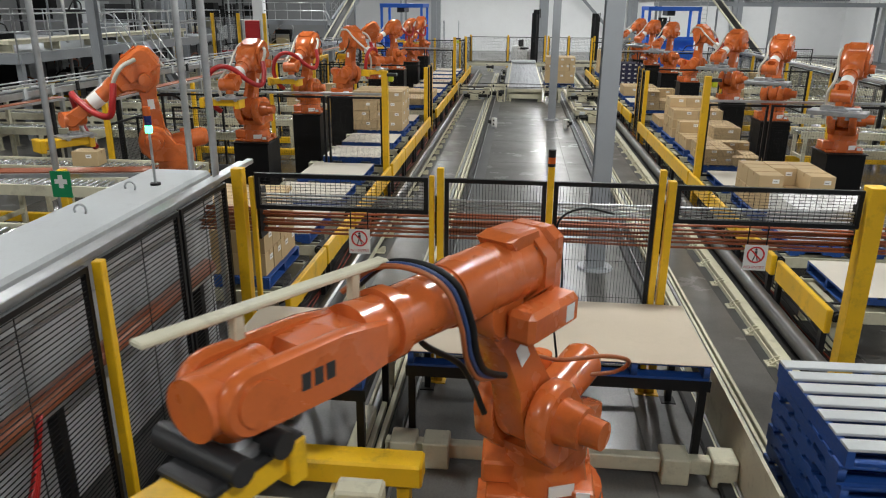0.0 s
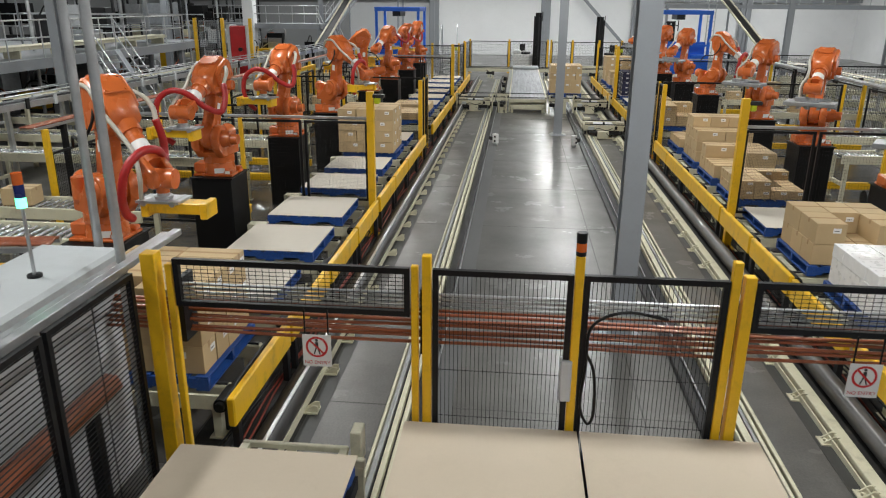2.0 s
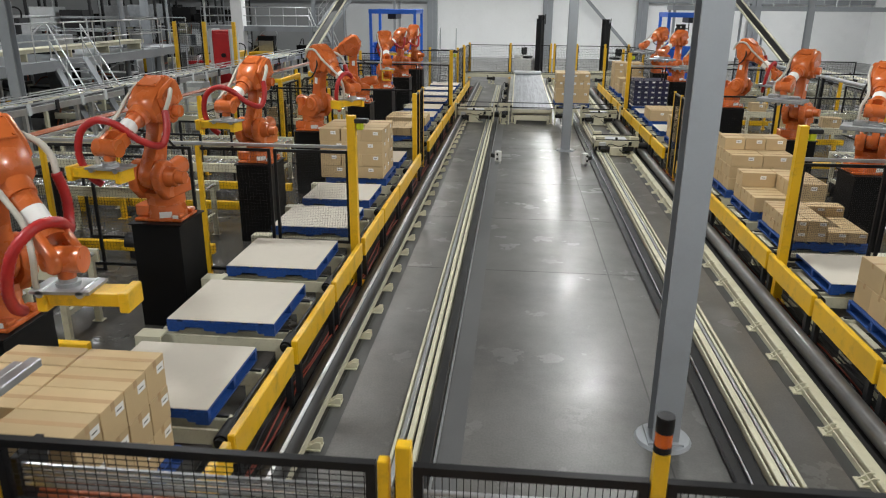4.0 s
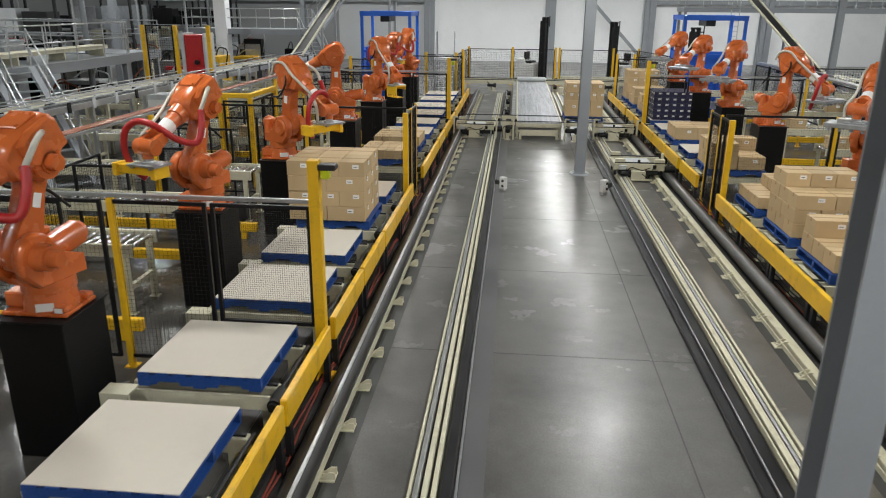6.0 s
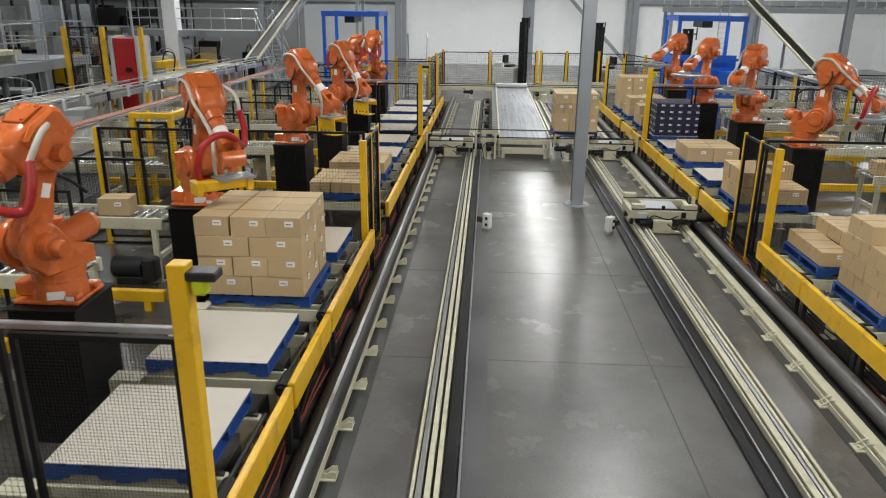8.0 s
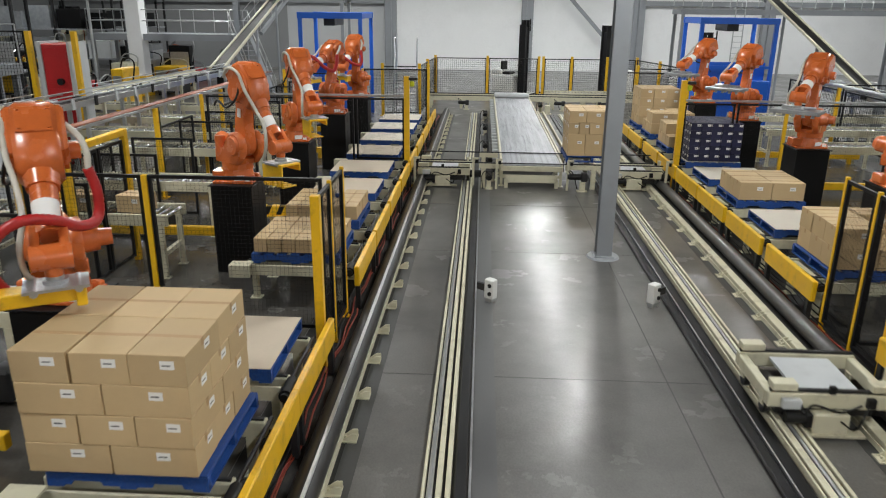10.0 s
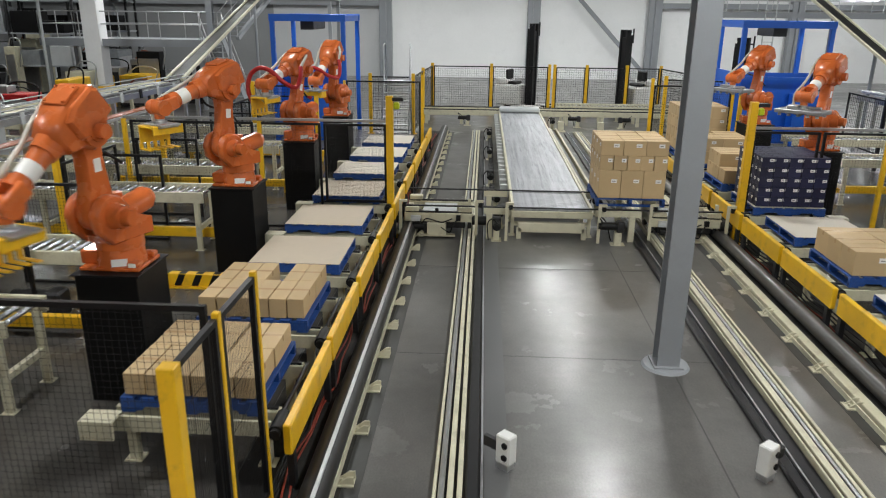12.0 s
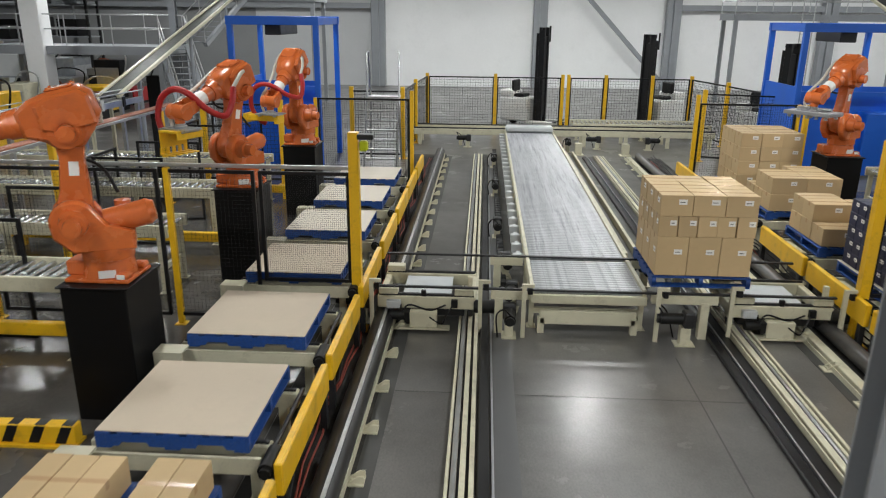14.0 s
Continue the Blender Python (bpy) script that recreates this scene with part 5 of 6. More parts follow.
# ---- transfer cars ----
def transfer_car(x0, x1, y, label):
    """A cream car on rails; the origin lies at the middle of its front edge on the floor."""
    xm, w = (x0 + x1) / 2, x1 - x0
    t = thing("transfer_car", label, "transfer car", "transfer cars", m=pose(xm, y, 0))
    h = w / 2
    part("side_frame", Geo().box(-h, h, 0.0, 0.09, 0.26, 0.42, 0.01), CREAM, t)
    part("side_frame", Geo().box(-h, h, 0.86, 0.95, 0.26, 0.42, 0.01), CREAM, t)
    part("cross_frame", Geo().box(-h, -h + 0.09, 0.09, 0.86, 0.26, 0.40, 0.01), CREAM, t)
    part("cross_frame", Geo().box(h - 0.09, h, 0.09, 0.86, 0.26, 0.40, 0.01), CREAM, t)
    part("deck", Geo().box(-h * 0.5, h * 0.5, 0.14, 0.82, 0.37, 0.40), GREYPAINT, t, "scuffed pale deck plate")
    for yy in (0.045, 0.905):
        part("chain", Geo().box(-h + 0.02, h - 0.02, yy - 0.02, yy + 0.02, 0.42, 0.45), DARKGREY, t, "dark steel chain")
    part("drive_box", Geo().box(-0.20, 0.14, -0.12, 0.0, 0.05, 0.26, 0.012).box(-0.34, 0.30, -0.14, -0.02, 0.03, 0.055), CREAM, t, "cream drive cover")
    part("motor", Geo().rod((h - 0.02, 0.03, 0.30), (h + 0.26, 0.03, 0.30), 0.085, n=16).rod((h + 0.26, 0.03, 0.30), (h + 0.30, 0.03, 0.30), 0.07, n=16), RUBBER, t, "black drive motor")
    part("junction_box", Geo().box(-h + 0.12, -h + 0.30, -0.07, 0.0, 0.28, 0.38, 0.008), GREYPAINT, t)
    part("cable", Geo().tube(curve([(-h + 0.3, -0.05, 0.33), (-0.3, -0.10, 0.26), (-0.2, -0.08, 0.34), (0.05, -0.09, 0.28), (0.25, -0.06, 0.34)]), 0.012), RUBBER, t)
    part("belly_pan", Geo().box(-h + 0.14, h - 0.14, 0.12, 0.82, 0.12, 0.25, 0.01), DARKGREY, t, "dark chassis pan")
    part("gear_motor", Geo().rod((-h + 0.16, -0.05, 0.19), (-0.26, -0.05, 0.19), 0.06, n=14).box(-0.27, -0.2, -0.11, 0.0, 0.1, 0.25, 0.01), RUBBER, t, "black gear motor")
    part("sensor", Geo().box(h - 0.30, h - 0.22, -0.06, 0.0, 0.30, 0.40, 0.006), FRAMEBLACK, t)
    part("sensor", Geo().box(-0.06, 0.0, -0.05, 0.0, 0.44, 0.52, 0.006), FRAMEBLACK, t)
    part("stop_post", Geo().box(h - 0.10, h - 0.04, 0.10, 0.16, 0.45, 0.66, 0.006), CREAM, t)
    part("cable", Geo().tube(curve([(h - 0.26, -0.03, 0.36), (h - 0.36, -0.12, 0.22), (0.2, -0.10, 0.10), (0.05, -0.13, 0.2)]), 0.010), RUBBER, t)
    part("guide_block", Geo().box(-h + 0.02, -h + 0.26, -0.02, 0.12, 0.45, 0.53, 0.008), CREAM, t)
    part("guide_block", Geo().box(h - 0.26, h - 0.02, -0.02, 0.12, 0.45, 0.53, 0.008), CREAM, t)
    part("guide_block", Geo().box(-h + 0.02, -h + 0.26, 0.84, 0.98, 0.45, 0.53, 0.008), CREAM, t)
    for xx in (-h + 0.06, h - 0.06):
        for yy in (0.2, 0.75):
            part("wheel", Geo().rod((xx - 0.03, yy, 0.17), (xx + 0.03, yy, 0.17), 0.075, n=16), DARKGREY, t, "dark steel wheel")
            part("wheel_bracket", Geo().box(xx - 0.05, xx + 0.05, yy - 0.05, yy + 0.05, 0.2, 0.28), CREAM, t)
    return t


transfer_car(-2.27, -1.04, 30.05, "cream transfer car standing at the roller conveyor")
transfer_car(2.10, 3.32, 30.05, "cream transfer car docked beside the loaded pallet")
MOVING_CAR = transfer_car(2.02, 3.24, 24.6, "cream transfer car running empty along its rails")

# sensors by the rails
for x, s in ((-0.63, -1), (1.62, 1)):
    t = thing("rail_sensor", "small white sensor box on a stand beside the rail", "sensor", "rail sensors", m=pose(x, 23.1, 0, 0, 0, 40 * s))
    part("case", Geo().box(-0.075, 0.075, -0.06, 0.06, 0.06, 0.34, 0.012), WHITE, t)
    part("foot", Geo().box(-0.06, 0.06, -0.05, 0.05, 0, 0.06), STEEL, t)
    part("lens", Geo().rod((0.03, -0.06, 0.26), (0.03, -0.075, 0.26), 0.03, n=12).rod((0.03, -0.06, 0.14), (0.03, -0.075, 0.14), 0.03, n=12), FRAMEBLACK, t, "black lenses")
    part("arm", Geo().box(s * 0.075, s * 0.24, -0.02, 0.02, 0.14, 0.24), DARKGREY, t)

# ---- roller conveyor in the middle of the end zone ----
def roller_bed(name, label, x0, x1, y0, y1, z, along="y", pitch=0.12, leg_every=3.2, group="roller conveyors", rail=0.09, flat=False, mat=CREAM, joined=False):
    """Side rails, rollers and legs; goods run along the given axis. z is the top of the rollers."""
    L, W = (y1 - y0, x1 - x0) if along == "y" else (x1 - x0, y1 - y0)
    m = pose(x0, y0, 0) if along == "y" else pose(x0, y1, 0, 0, 0, -90)
    t = thing(name, label, "roller conveyor", group, m=m)
    part("side_rail", Geo().box(0, 0.05, 0, L, z - rail * 1.6, z + 0.03, 0.006), mat, t)
    part("side_rail", Geo().box(W - 0.05, W, 0, L, z - rail * 1.6, z + 0.03, 0.006), mat, t)
    n = int(L / pitch)
    if joined or n > 120:
        g = Geo()
        for k in range(n):
            g.rod((0.05, (k + 0.5) * L / n, z - 0.03), (W - 0.05, (k + 0.5) * L / n, z - 0.03), min(0.03, pitch * 0.4), n=8, caps=False)
        tagged(part("roller_bed", g, ROLLER if not flat else CONVEYBED, t), "worn grey steel rollers", "", "", "stuff")
    else:
        me = Geo().rod((0.05, 0, z - 0.03), (W - 0.05, 0, z - 0.03), min(0.03, pitch * 0.4), n=8, caps=False).mesh("roller", ROLLER if not flat else CONVEYBED)
        for k in range(n):
            part("roller", me, ROLLER, t, m=pose(0, (k + 0.5) * L / n, 0))
    k = max(2, round(L / leg_every) + 1)
    for i in range(k):
        yy = 0.12 + (L - 0.24) * i / (k - 1)
        for xx in (0.0, W - 0.06):
            part("leg", Geo().box(xx, xx + 0.06, yy - 0.04, yy + 0.04, 0.01, z - rail * 1.6).box(xx - 0.03, xx + 0.09, yy - 0.07, yy + 0.07, 0, 0.01), mat, t)
        part("stretcher", Geo().box(0.06, W - 0.06, yy - 0.03, yy + 0.03, z * 0.35, z * 0.35 + 0.07), mat, t)
    return t


c = roller_bed("roller_conveyor", "long cream roller conveyor with worn grey rollers", -0.36, 1.07, 31.4, 43.5, 0.54, "y", 0.085, 3.0, flat=True)
unit = Geo().box(-0.16, 0.0, 0, 0.10, 0.33, 0.47, 0.01).box(-0.10, -0.04, 0.1, 0.34, 0.36, 0.42).mesh("drive_unit", GREYPAINT)
for k in range(24):
    part("drive_unit", unit, GREYPAINT, c, "grey drive unit", m=pose(0, 0.3 + k * 0.5, 0))
part("end_hood", Geo().box(0.02, 1.41, 11.6, 12.1, 0.56, 0.72, 0.04), GREYPAINT, c, "pale end hood")
c = roller_bed("roller_conveyor", "short cream infeed roller conveyor", -0.36, 1.07, 30.1, 31.3, 0.54, "y", 0.085, 1.0, flat=True)
part("front_beam", Geo().box(0.12, 1.31, -0.10, -0.04, 0.12, 0.30, 0.01).box(0.0, 1.43, -0.07, -0.02, 0.38, 0.50, 0.01), CREAM, c)
for x in (0.1, 1.25):
    part("front_leg", Geo().box(x, x + 0.08, -0.10, -0.02, 0.0, 0.2), CREAM, c)
for y in (30.0, 31.3):
    t = thing("chain_line", "black chain strand across the rails", "chain", "chain strands")
    part("chain", Geo().box(-2.30, 3.3, y - 0.02, y + 0.02, 0.56, 0.585), DARKGREY, t)
    part("carrier", Geo().box(-0.85, -0.40, y - 0.04, y + 0.04, 0.45, 0.56), CREAM, t, "cream chain carrier")
    part("carrier", Geo().box(1.11, 1.9, y - 0.04, y + 0.04, 0.45, 0.56), CREAM, t, "cream chain carrier")
    for x in (-0.75, 1.75):
        part("leg", Geo().box(x - 0.05, x + 0.05, y - 0.05, y + 0.05, 0, 0.47), CREAM, t)
# motors, hoses and brackets crowding the transfer zone
def zone_motor(x, y, z, turn, label="black gear motor with cream bracket"):
    t = thing("gear_motor", label, "motor", "zone motors", m=pose(x, y, 0, 0, 0, turn))
    part("body", Geo().rod((-0.16, 0, z), (0.10, 0, z), 0.07, n=14).rod((-0.20, 0, z), (-0.16, 0, z), 0.055, n=14), RUBBER, t)
    part("gearbox", Geo().box(0.10, 0.24, -0.08, 0.08, z - 0.10, z + 0.10, 0.02), DARKGREY, t)
    part("bracket", Geo().box(0.08, 0.20, -0.05, 0.05, 0.012, z - 0.10).box(0.02, 0.26, -0.09, 0.09, 0, 0.012), CREAM, t, "cream bracket")
    part("cable", Geo().tube(curve([(-0.14, 0.0, z + 0.07), (-0.2, 0.08, z + 0.16), (-0.05, 0.16, z + 0.02), (0.05, 0.14, 0.02)]), 0.011), RUBBER, t, "black cable")


for x, y, z, a in ((-0.62, 29.75, 0.32, 90), (-0.58, 30.6, 0.30, 80), (-0.60, 31.9, 0.28, 95), (1.35, 29.8, 0.33, 0), (1.42, 31.7, 0.3, 90), (-2.62, 30.2, 0.30, 0), (3.75, 30.2, 0.28, 180), (-1.6, 43.6, 0.28, 0), (0.2, 43.75, 0.30, 180), (2.3, 43.6, 0.30, 0), (4.1, 43.6, 0.28, 180), (1.5, 42.9, 0.30, 90), (-0.7, 34.0, 0.26, 90), (-0.7, 37.2, 0.26, 90), (-0.7, 40.4, 0.26, 90)):
    zone_motor(x, y, z, a)
for x, y in ((-0.45, 29.85), (1.16, 29.85), (-2.32, 29.9), (-0.98, 29.95), (2.06, 29.95), (3.38, 29.95)):
    t = thing("photo_sensor", "small black photo sensor on a cream bracket", "sensor", "photo sensors", m=pose(x, y, 0))
    part("bracket", Geo().box(-0.025, 0.025, -0.02, 0.02, 0, 0.66).box(-0.025, 0.12, -0.02, 0.02, 0.66, 0.70), CREAM, t)
    part("case", Geo().box(0.04, 0.10, -0.05, 0.03, 0.58, 0.66, 0.006), FRAMEBLACK, t, "black sensor case")
t = thing("hose_chain", "black cable chain lying beside the roller conveyor", "cable chain")
for k in range(60):
    part("link", Geo().box(-0.72, -0.60, 31.6 + k * 0.19, 31.77 + k * 0.19, 0.0, 0.07, 0.012), RUBBER, t)
# the loaded pallet in the middle
z = pallet(1.74, 30.8, 0.585)
stack(1.74, 30.8, z, 3, 3, 1, 0.50, turned=False, sides=(0, 3), span=1.17)
stack(1.74, 30.8, z + 0.50, 5, 4, 1, 0.26, turned=False, sides=(0, 3), span=1.18)
stack(1.74, 30.8, z + 0.76, 3, 3, 1, 0.26, turned=False, sides=(0, 3), span=1.18)
# second strand on the right, cross conveyors at the end
t = thing("twin_rail", "cream twin channel running rail", "rail", "floor rails")
for x in (1.35, 1.55):
    part("channel", Geo().box(x, x + 0.06, 33.0, 42.5, 0.0, 0.12, 0.006), CREAM, t)
for y in (43.9, 44.7):
    t = thing("cross_conveyor", "cream cross conveyor at the end of the aisle", "conveyor", "cross conveyors")
    part("beam", Geo().box(-3.2, 6.0, y, y + 0.12, 0.32, 0.50, 0.01), CREAM, t)
    part("chain", Geo().box(-3.2, 6.0, y + 0.04, y + 0.08, 0.50, 0.54), DARKGREY, t)
    for k in range(8):
        x = -3.0 + k * 1.26
        part("leg", Geo().box(x, x + 0.1, y + 0.01, y + 0.11, 0, 0.32), CREAM, t)
roller_bed("roller_conveyor", "cream roller conveyor behind the end fence", 1.9, 6.3, 45.3, 46.4, 0.5, "x", 0.14, 2.2, joined=True)
for x in (1.75, 3.1):
    t = thing("stop_post", "small cream guide stand", "guide stand", "guide stands", m=pose(x, 42.6, 0))
    part("stand", Geo().box(-0.1, 0.1, -0.1, 0.1, 0, 0.34, 0.01).box(-0.16, 0.16, -0.16, 0.16, 0, 0.02), CREAM, t)

# end fence
EY = 46.9
xs = (-2.95, -0.62, 1.65, 1.85, 3.10, 4.65, 5.95)
for x in xs:
    fence_post(x, EY, 1.95, 0.11)
for a, b in ((-2.95, -0.62), (-0.62, 1.65), (1.85, 3.10), (3.1, 4.65), (4.65, 5.95)):
    fence_panel((a + 0.06, EY), (b - 0.06, EY), 0.1, 1.85, 0.09, 0.09, r=0.003)
for x, y in ((-3.1, 44.2), (-3.2, 41.5), (-4.6, 41.5), (6.4, 44.5), (6.9, 41.5), (5.0, 42.0), (8.8, 41.5), (6.3, 38.6), (-5.6, 38.0), (-7.4, 38.0)):
    fence_post(x, y, 1.95, 0.11)
for a, b in (((-3.1, 44.2), (-2.95, 46.85)), ((-4.6, 41.5), (-3.2, 41.5)), ((-3.2, 41.5), (-3.1, 44.2)), ((5.95, 46.85), (6.4, 44.5)), ((6.4, 44.5), (6.9, 41.5)), ((6.9, 41.5), (8.8, 41.5)), ((-7.4, 38), (-5.6, 38)), ((5.0, 42), (6.9, 41.5))):
    fence_panel(a, b, 0.1, 1.85, 0.09, 0.09, r=0.003)
# step ladder
t = thing("step_ladder", "aluminium step ladder with tall handrails", "ladder", m=pose(-3.65, 40.6, 0))
for x in (-0.42, 0.42):
    part("rail", Geo().tube([(x, -0.5, 0.0), (x, 0.3, 1.75), (x, 0.32, 2.85), (x * 0.95, 0.5, 2.9), (x * 0.9, 0.6, 1.7), (x, 0.75, 0.0)], 0.025, 8), STEEL, t)
for k in range(7):
    u = (k + 1) / 7.5
    part("step", Geo().box(-0.41, 0.41, -0.5 + 0.8 * u - 0.09, -0.5 + 0.8 * u + 0.09, 1.75 * u - 0.02, 1.75 * u + 0.01), STEEL, t)
part("platform", Geo().box(-0.42, 0.42, 0.2, 0.75, 1.72, 1.76), STEEL, t)


def forklift(x, y, turn, mast=3.3):
    t = thing("reach_truck", "white and black reach truck with a tall black mast", "forklift", "reach trucks", m=pose(x, y, 0, 0, 0, turn))
    part("body", Geo().box(-0.45, 0.45, 0.35, 1.5, 0.15, 1.0, 0.06).box(-0.45, 0.45, 1.0, 1.5, 1.0, 1.25, 0.05), WHITE, t, "white body")
    part("seat", Geo().box(-0.3, 0.3, 0.6, 1.0, 1.0, 1.12, 0.04).box(-0.3, 0.3, 1.0, 1.1, 1.1, 1.6, 0.04), RUBBER, t, "black seat")
    for xx in (-0.22, 0.12):
        part("mast_rail", Geo().box(xx, xx + 0.10, -0.1, 0.12, 0.05, mast, 0.01).box(xx + 0.02, xx + 0.08, 0.12, 0.22, 0.05, mast - 0.2), FRAMEBLACK, t, "black mast rail")
    part("mast_bridge", Geo().box(-0.3, 0.3, 0.0, 0.06, mast - 0.1, mast).box(-0.3, 0.3, 0.0, 0.06, 1.5, 1.62).box(-0.12, 0.12, -0.06, 0.10, 0.3, mast - 0.3), FRAMEBLACK, t)
    part("outrigger", Geo().box(-0.42, -0.28, -0.9, 0.4, 0.06, 0.2, 0.02).box(0.28, 0.42, -0.9, 0.4, 0.06, 0.2, 0.02), WHITE, t)
    part("fork", Geo().box(-0.2, -0.1, -1.0, -0.1, 0.12, 0.16).box(0.1, 0.2, -1.0, -0.1, 0.12, 0.16), DARKGREY, t)
    for xx in (-0.35, 0.35):
        part("wheel", Geo().rod((xx - 0.06, -0.7, 0.12), (xx + 0.06, -0.7, 0.12), 0.12, n=16), RUBBER, t)
    part("drive_wheel", Geo().rod((-0.08, 1.1, 0.16), (0.08, 1.1, 0.16), 0.16, n=16), RUBBER, t)
    part("camera_mast", Geo().rod((0.5, 0.0, mast - 0.5), (0.5, 0, mast + 0.05), 0.03, n=8).box(0.33, 0.5, -0.03, 0.03, mast - 0.25, mast - 0.2), FRAMEBLACK, t)
    return t


forklift(1.1, 48.6, 62, 3.45)
forklift(4.75, 48.4, -62, 3.25)
forklift(8.2, 44.6, 30, 3.1)


def blue_frame(x0, x1, y0, y1, top, label):
    """Portal of a stretch wrapper: posts, beams, carriage and lower panels."""
    t = thing("wrapper_portal", label, "wrapping machine", "wrapping machines")
    b = 0.13
    for x in (x0, x1 - b):
        for y in (y0, y1 - b):
            part("post", Geo().box(x, x + b, y, y + b, 0, top, 0.008), FRAMEBLUE, t)
    for y in (y0, y1 - b):
        part("beam", Geo().box(x0 - 0.02, x1 + 0.02, y - 0.004, y + b + 0.004, top - 0.005, top + 0.2, 0.008), FRAMEBLUE, t)
    for x in (x0, x1 - b):
        part("beam", Geo().box(x, x + b, y0 + b, y1 - b, top, top + 0.18, 0.008), FRAMEBLUE, t)
    part("carriage", Geo().box((x0 + x1) / 2 - 0.3, (x0 + x1) / 2 + 0.1, y0 + 0.4, y1 - 0.5, top - 0.25, top + 0.05, 0.02), DARKGREY, t, "dark carriage")
    part("lower_panel", Geo().box(x0 + b, x1 - b, y0 + 0.45, y0 + 0.49, 0.05, 2.2), FRAMEBLUE, t)
    part("lower_panel", Geo().box(x0 + 0.03, x0 + 0.07, y0 + b, y1 - b, 0.05, 2.2), FRAMEBLUE, t)
    part("control_cabinet", Geo().box(x1 - 0.9, x1 - 0.1, y0 - 0.1, y0 + 0.4, 0.05, 1.6, 0.02), FRAMEBLUE, t)
    part("cross_bar", Geo().box(x0 + b, x1 - b, y0 + 0.02, y0 + 0.1, 2.0, 2.1), FRAMEBLUE, t)
    return t


blue_frame(-7.3, -5.05, 39.7, 42.3, 3.55, "blue stretch wrapper portal behind the robots")
blue_frame(6.65, 9.3, 40.2, 42.5, 3.5, "blue stretch wrapper portal with ladder beside it")

# ---- infeed conveyors behind the robots ----
for y, end in ((8.1, -5.45), (10.75, -5.45), (12.1, -5.45), (15.9, -5.4), (18.0, -5.4), (20.4, -5.4), (24.0, -5.4), (26.1, -5.4), (29.2, -5.45), (31.3, -5.3), (33.6, -5.4), (36.2, -5.4)):
    roller_bed("infeed_conveyor", "cream roller infeed conveyor behind the robots", -13.5, end, y - 0.36, y + 0.36, 0.96, "x", 0.13, 2.6, group="infeed conveyors", joined=True)
for y in (12.0, 15.6, 17.9, 20.3, 24.4, 27.3, 30.9, 33.4, 36.0):
    roller_bed("infeed_conveyor", "cream roller infeed conveyor behind the robots", 6.65, 14.5, y - 0.36, y + 0.36, 0.96, "x", 0.13, 2.6, group="infeed conveyors", joined=True)
rnd = random.Random(4)
for x, y, s in ((7.0, 24.4, 0), (8.1, 24.4, 0), (7.1, 27.3, 0), (9.5, 30.9, 0), (-6.0, 24.0, 0), (-6.8, 24.0, 0), (-7.5, 12.1, 0), (-6.2, 20.4, 0)):
    carton(0.46, 0.34, 0.26, pose(x, y, 0.962, 0, 0, rnd.uniform(-8, 8)), label="brown carton riding on the infeed conveyor")
# yellow kick beams on the floor
for x0, x1, ys in ((-9.0, -4.95, (11.2, 14.8, 17.4, 19.0, 25.4, 29.2, 33.0, 36.6)), (6.3, 9.4, (14.6, 18.2, 22.9, 26.4, 29.9, 33.6))):
    for y in ys:
        t = thing("kick_beam", "yellow floor kick beam", "kick beam", "yellow kick beams")
        part("beam", Geo().box(x0, x1, y - 0.05, y + 0.05, 0.14, 0.30, 0.01), YELLOW, t)
        part("leg", Geo().box(x0 + 0.2, x0 + 0.3, y - 0.04, y + 0.04, 0, 0.14).box(x1 - 0.3, x1 - 0.2, y - 0.04, y + 0.04, 0, 0.14), YELLOW, t)
t = thing("hazard_beam", "low yellow floor beam with black hazard stripes", "kick beam", m=pose(-5.9, 27.2, 0))
part("beam", Geo().box(0, 1.3, -0.06, 0.06, 0.03, 0.22, 0.01).box(0, 1.3, -0.1, 0.1, 0, 0.03), YELLOW, t)
for k in range(5):
    part("stripe", Geo().slab([(0.10 + 0.25 * k, 0.04), (0.20 + 0.25 * k, 0.04), (0.28 + 0.25 * k, 0.21), (0.18 + 0.25 * k, 0.21)], -0.063, -0.0605).box(0.18 + 0.25 * k, 0.28 + 0.25 * k, -0.055, 0.055, 0.2205, 0.222), FRAMEBLACK, t, "black hazard stripe")
# motors under the conveyors
for x, y in ((-6.2, 14.9), (-5.9, 20.0), (-6.6, 25.9), (7.2, 17.0), (7.0, 20.6), (-6.4, 10.9)):
    t = thing("gear_motor", "dark grey gear motor on the floor", "motor", "gear motors", m=pose(x, y, 0))
    part("body", Geo().rod((-0.25, 0, 0.25), (0.2, 0, 0.25), 0.16, n=16).box(-0.2, 0.2, -0.12, 0.12, 0, 0.12, 0.01), DARKGREY, t)
    part("gearbox", Geo().box(0.2, 0.42, -0.14, 0.14, 0.06, 0.42, 0.03), DARKGREY, t)

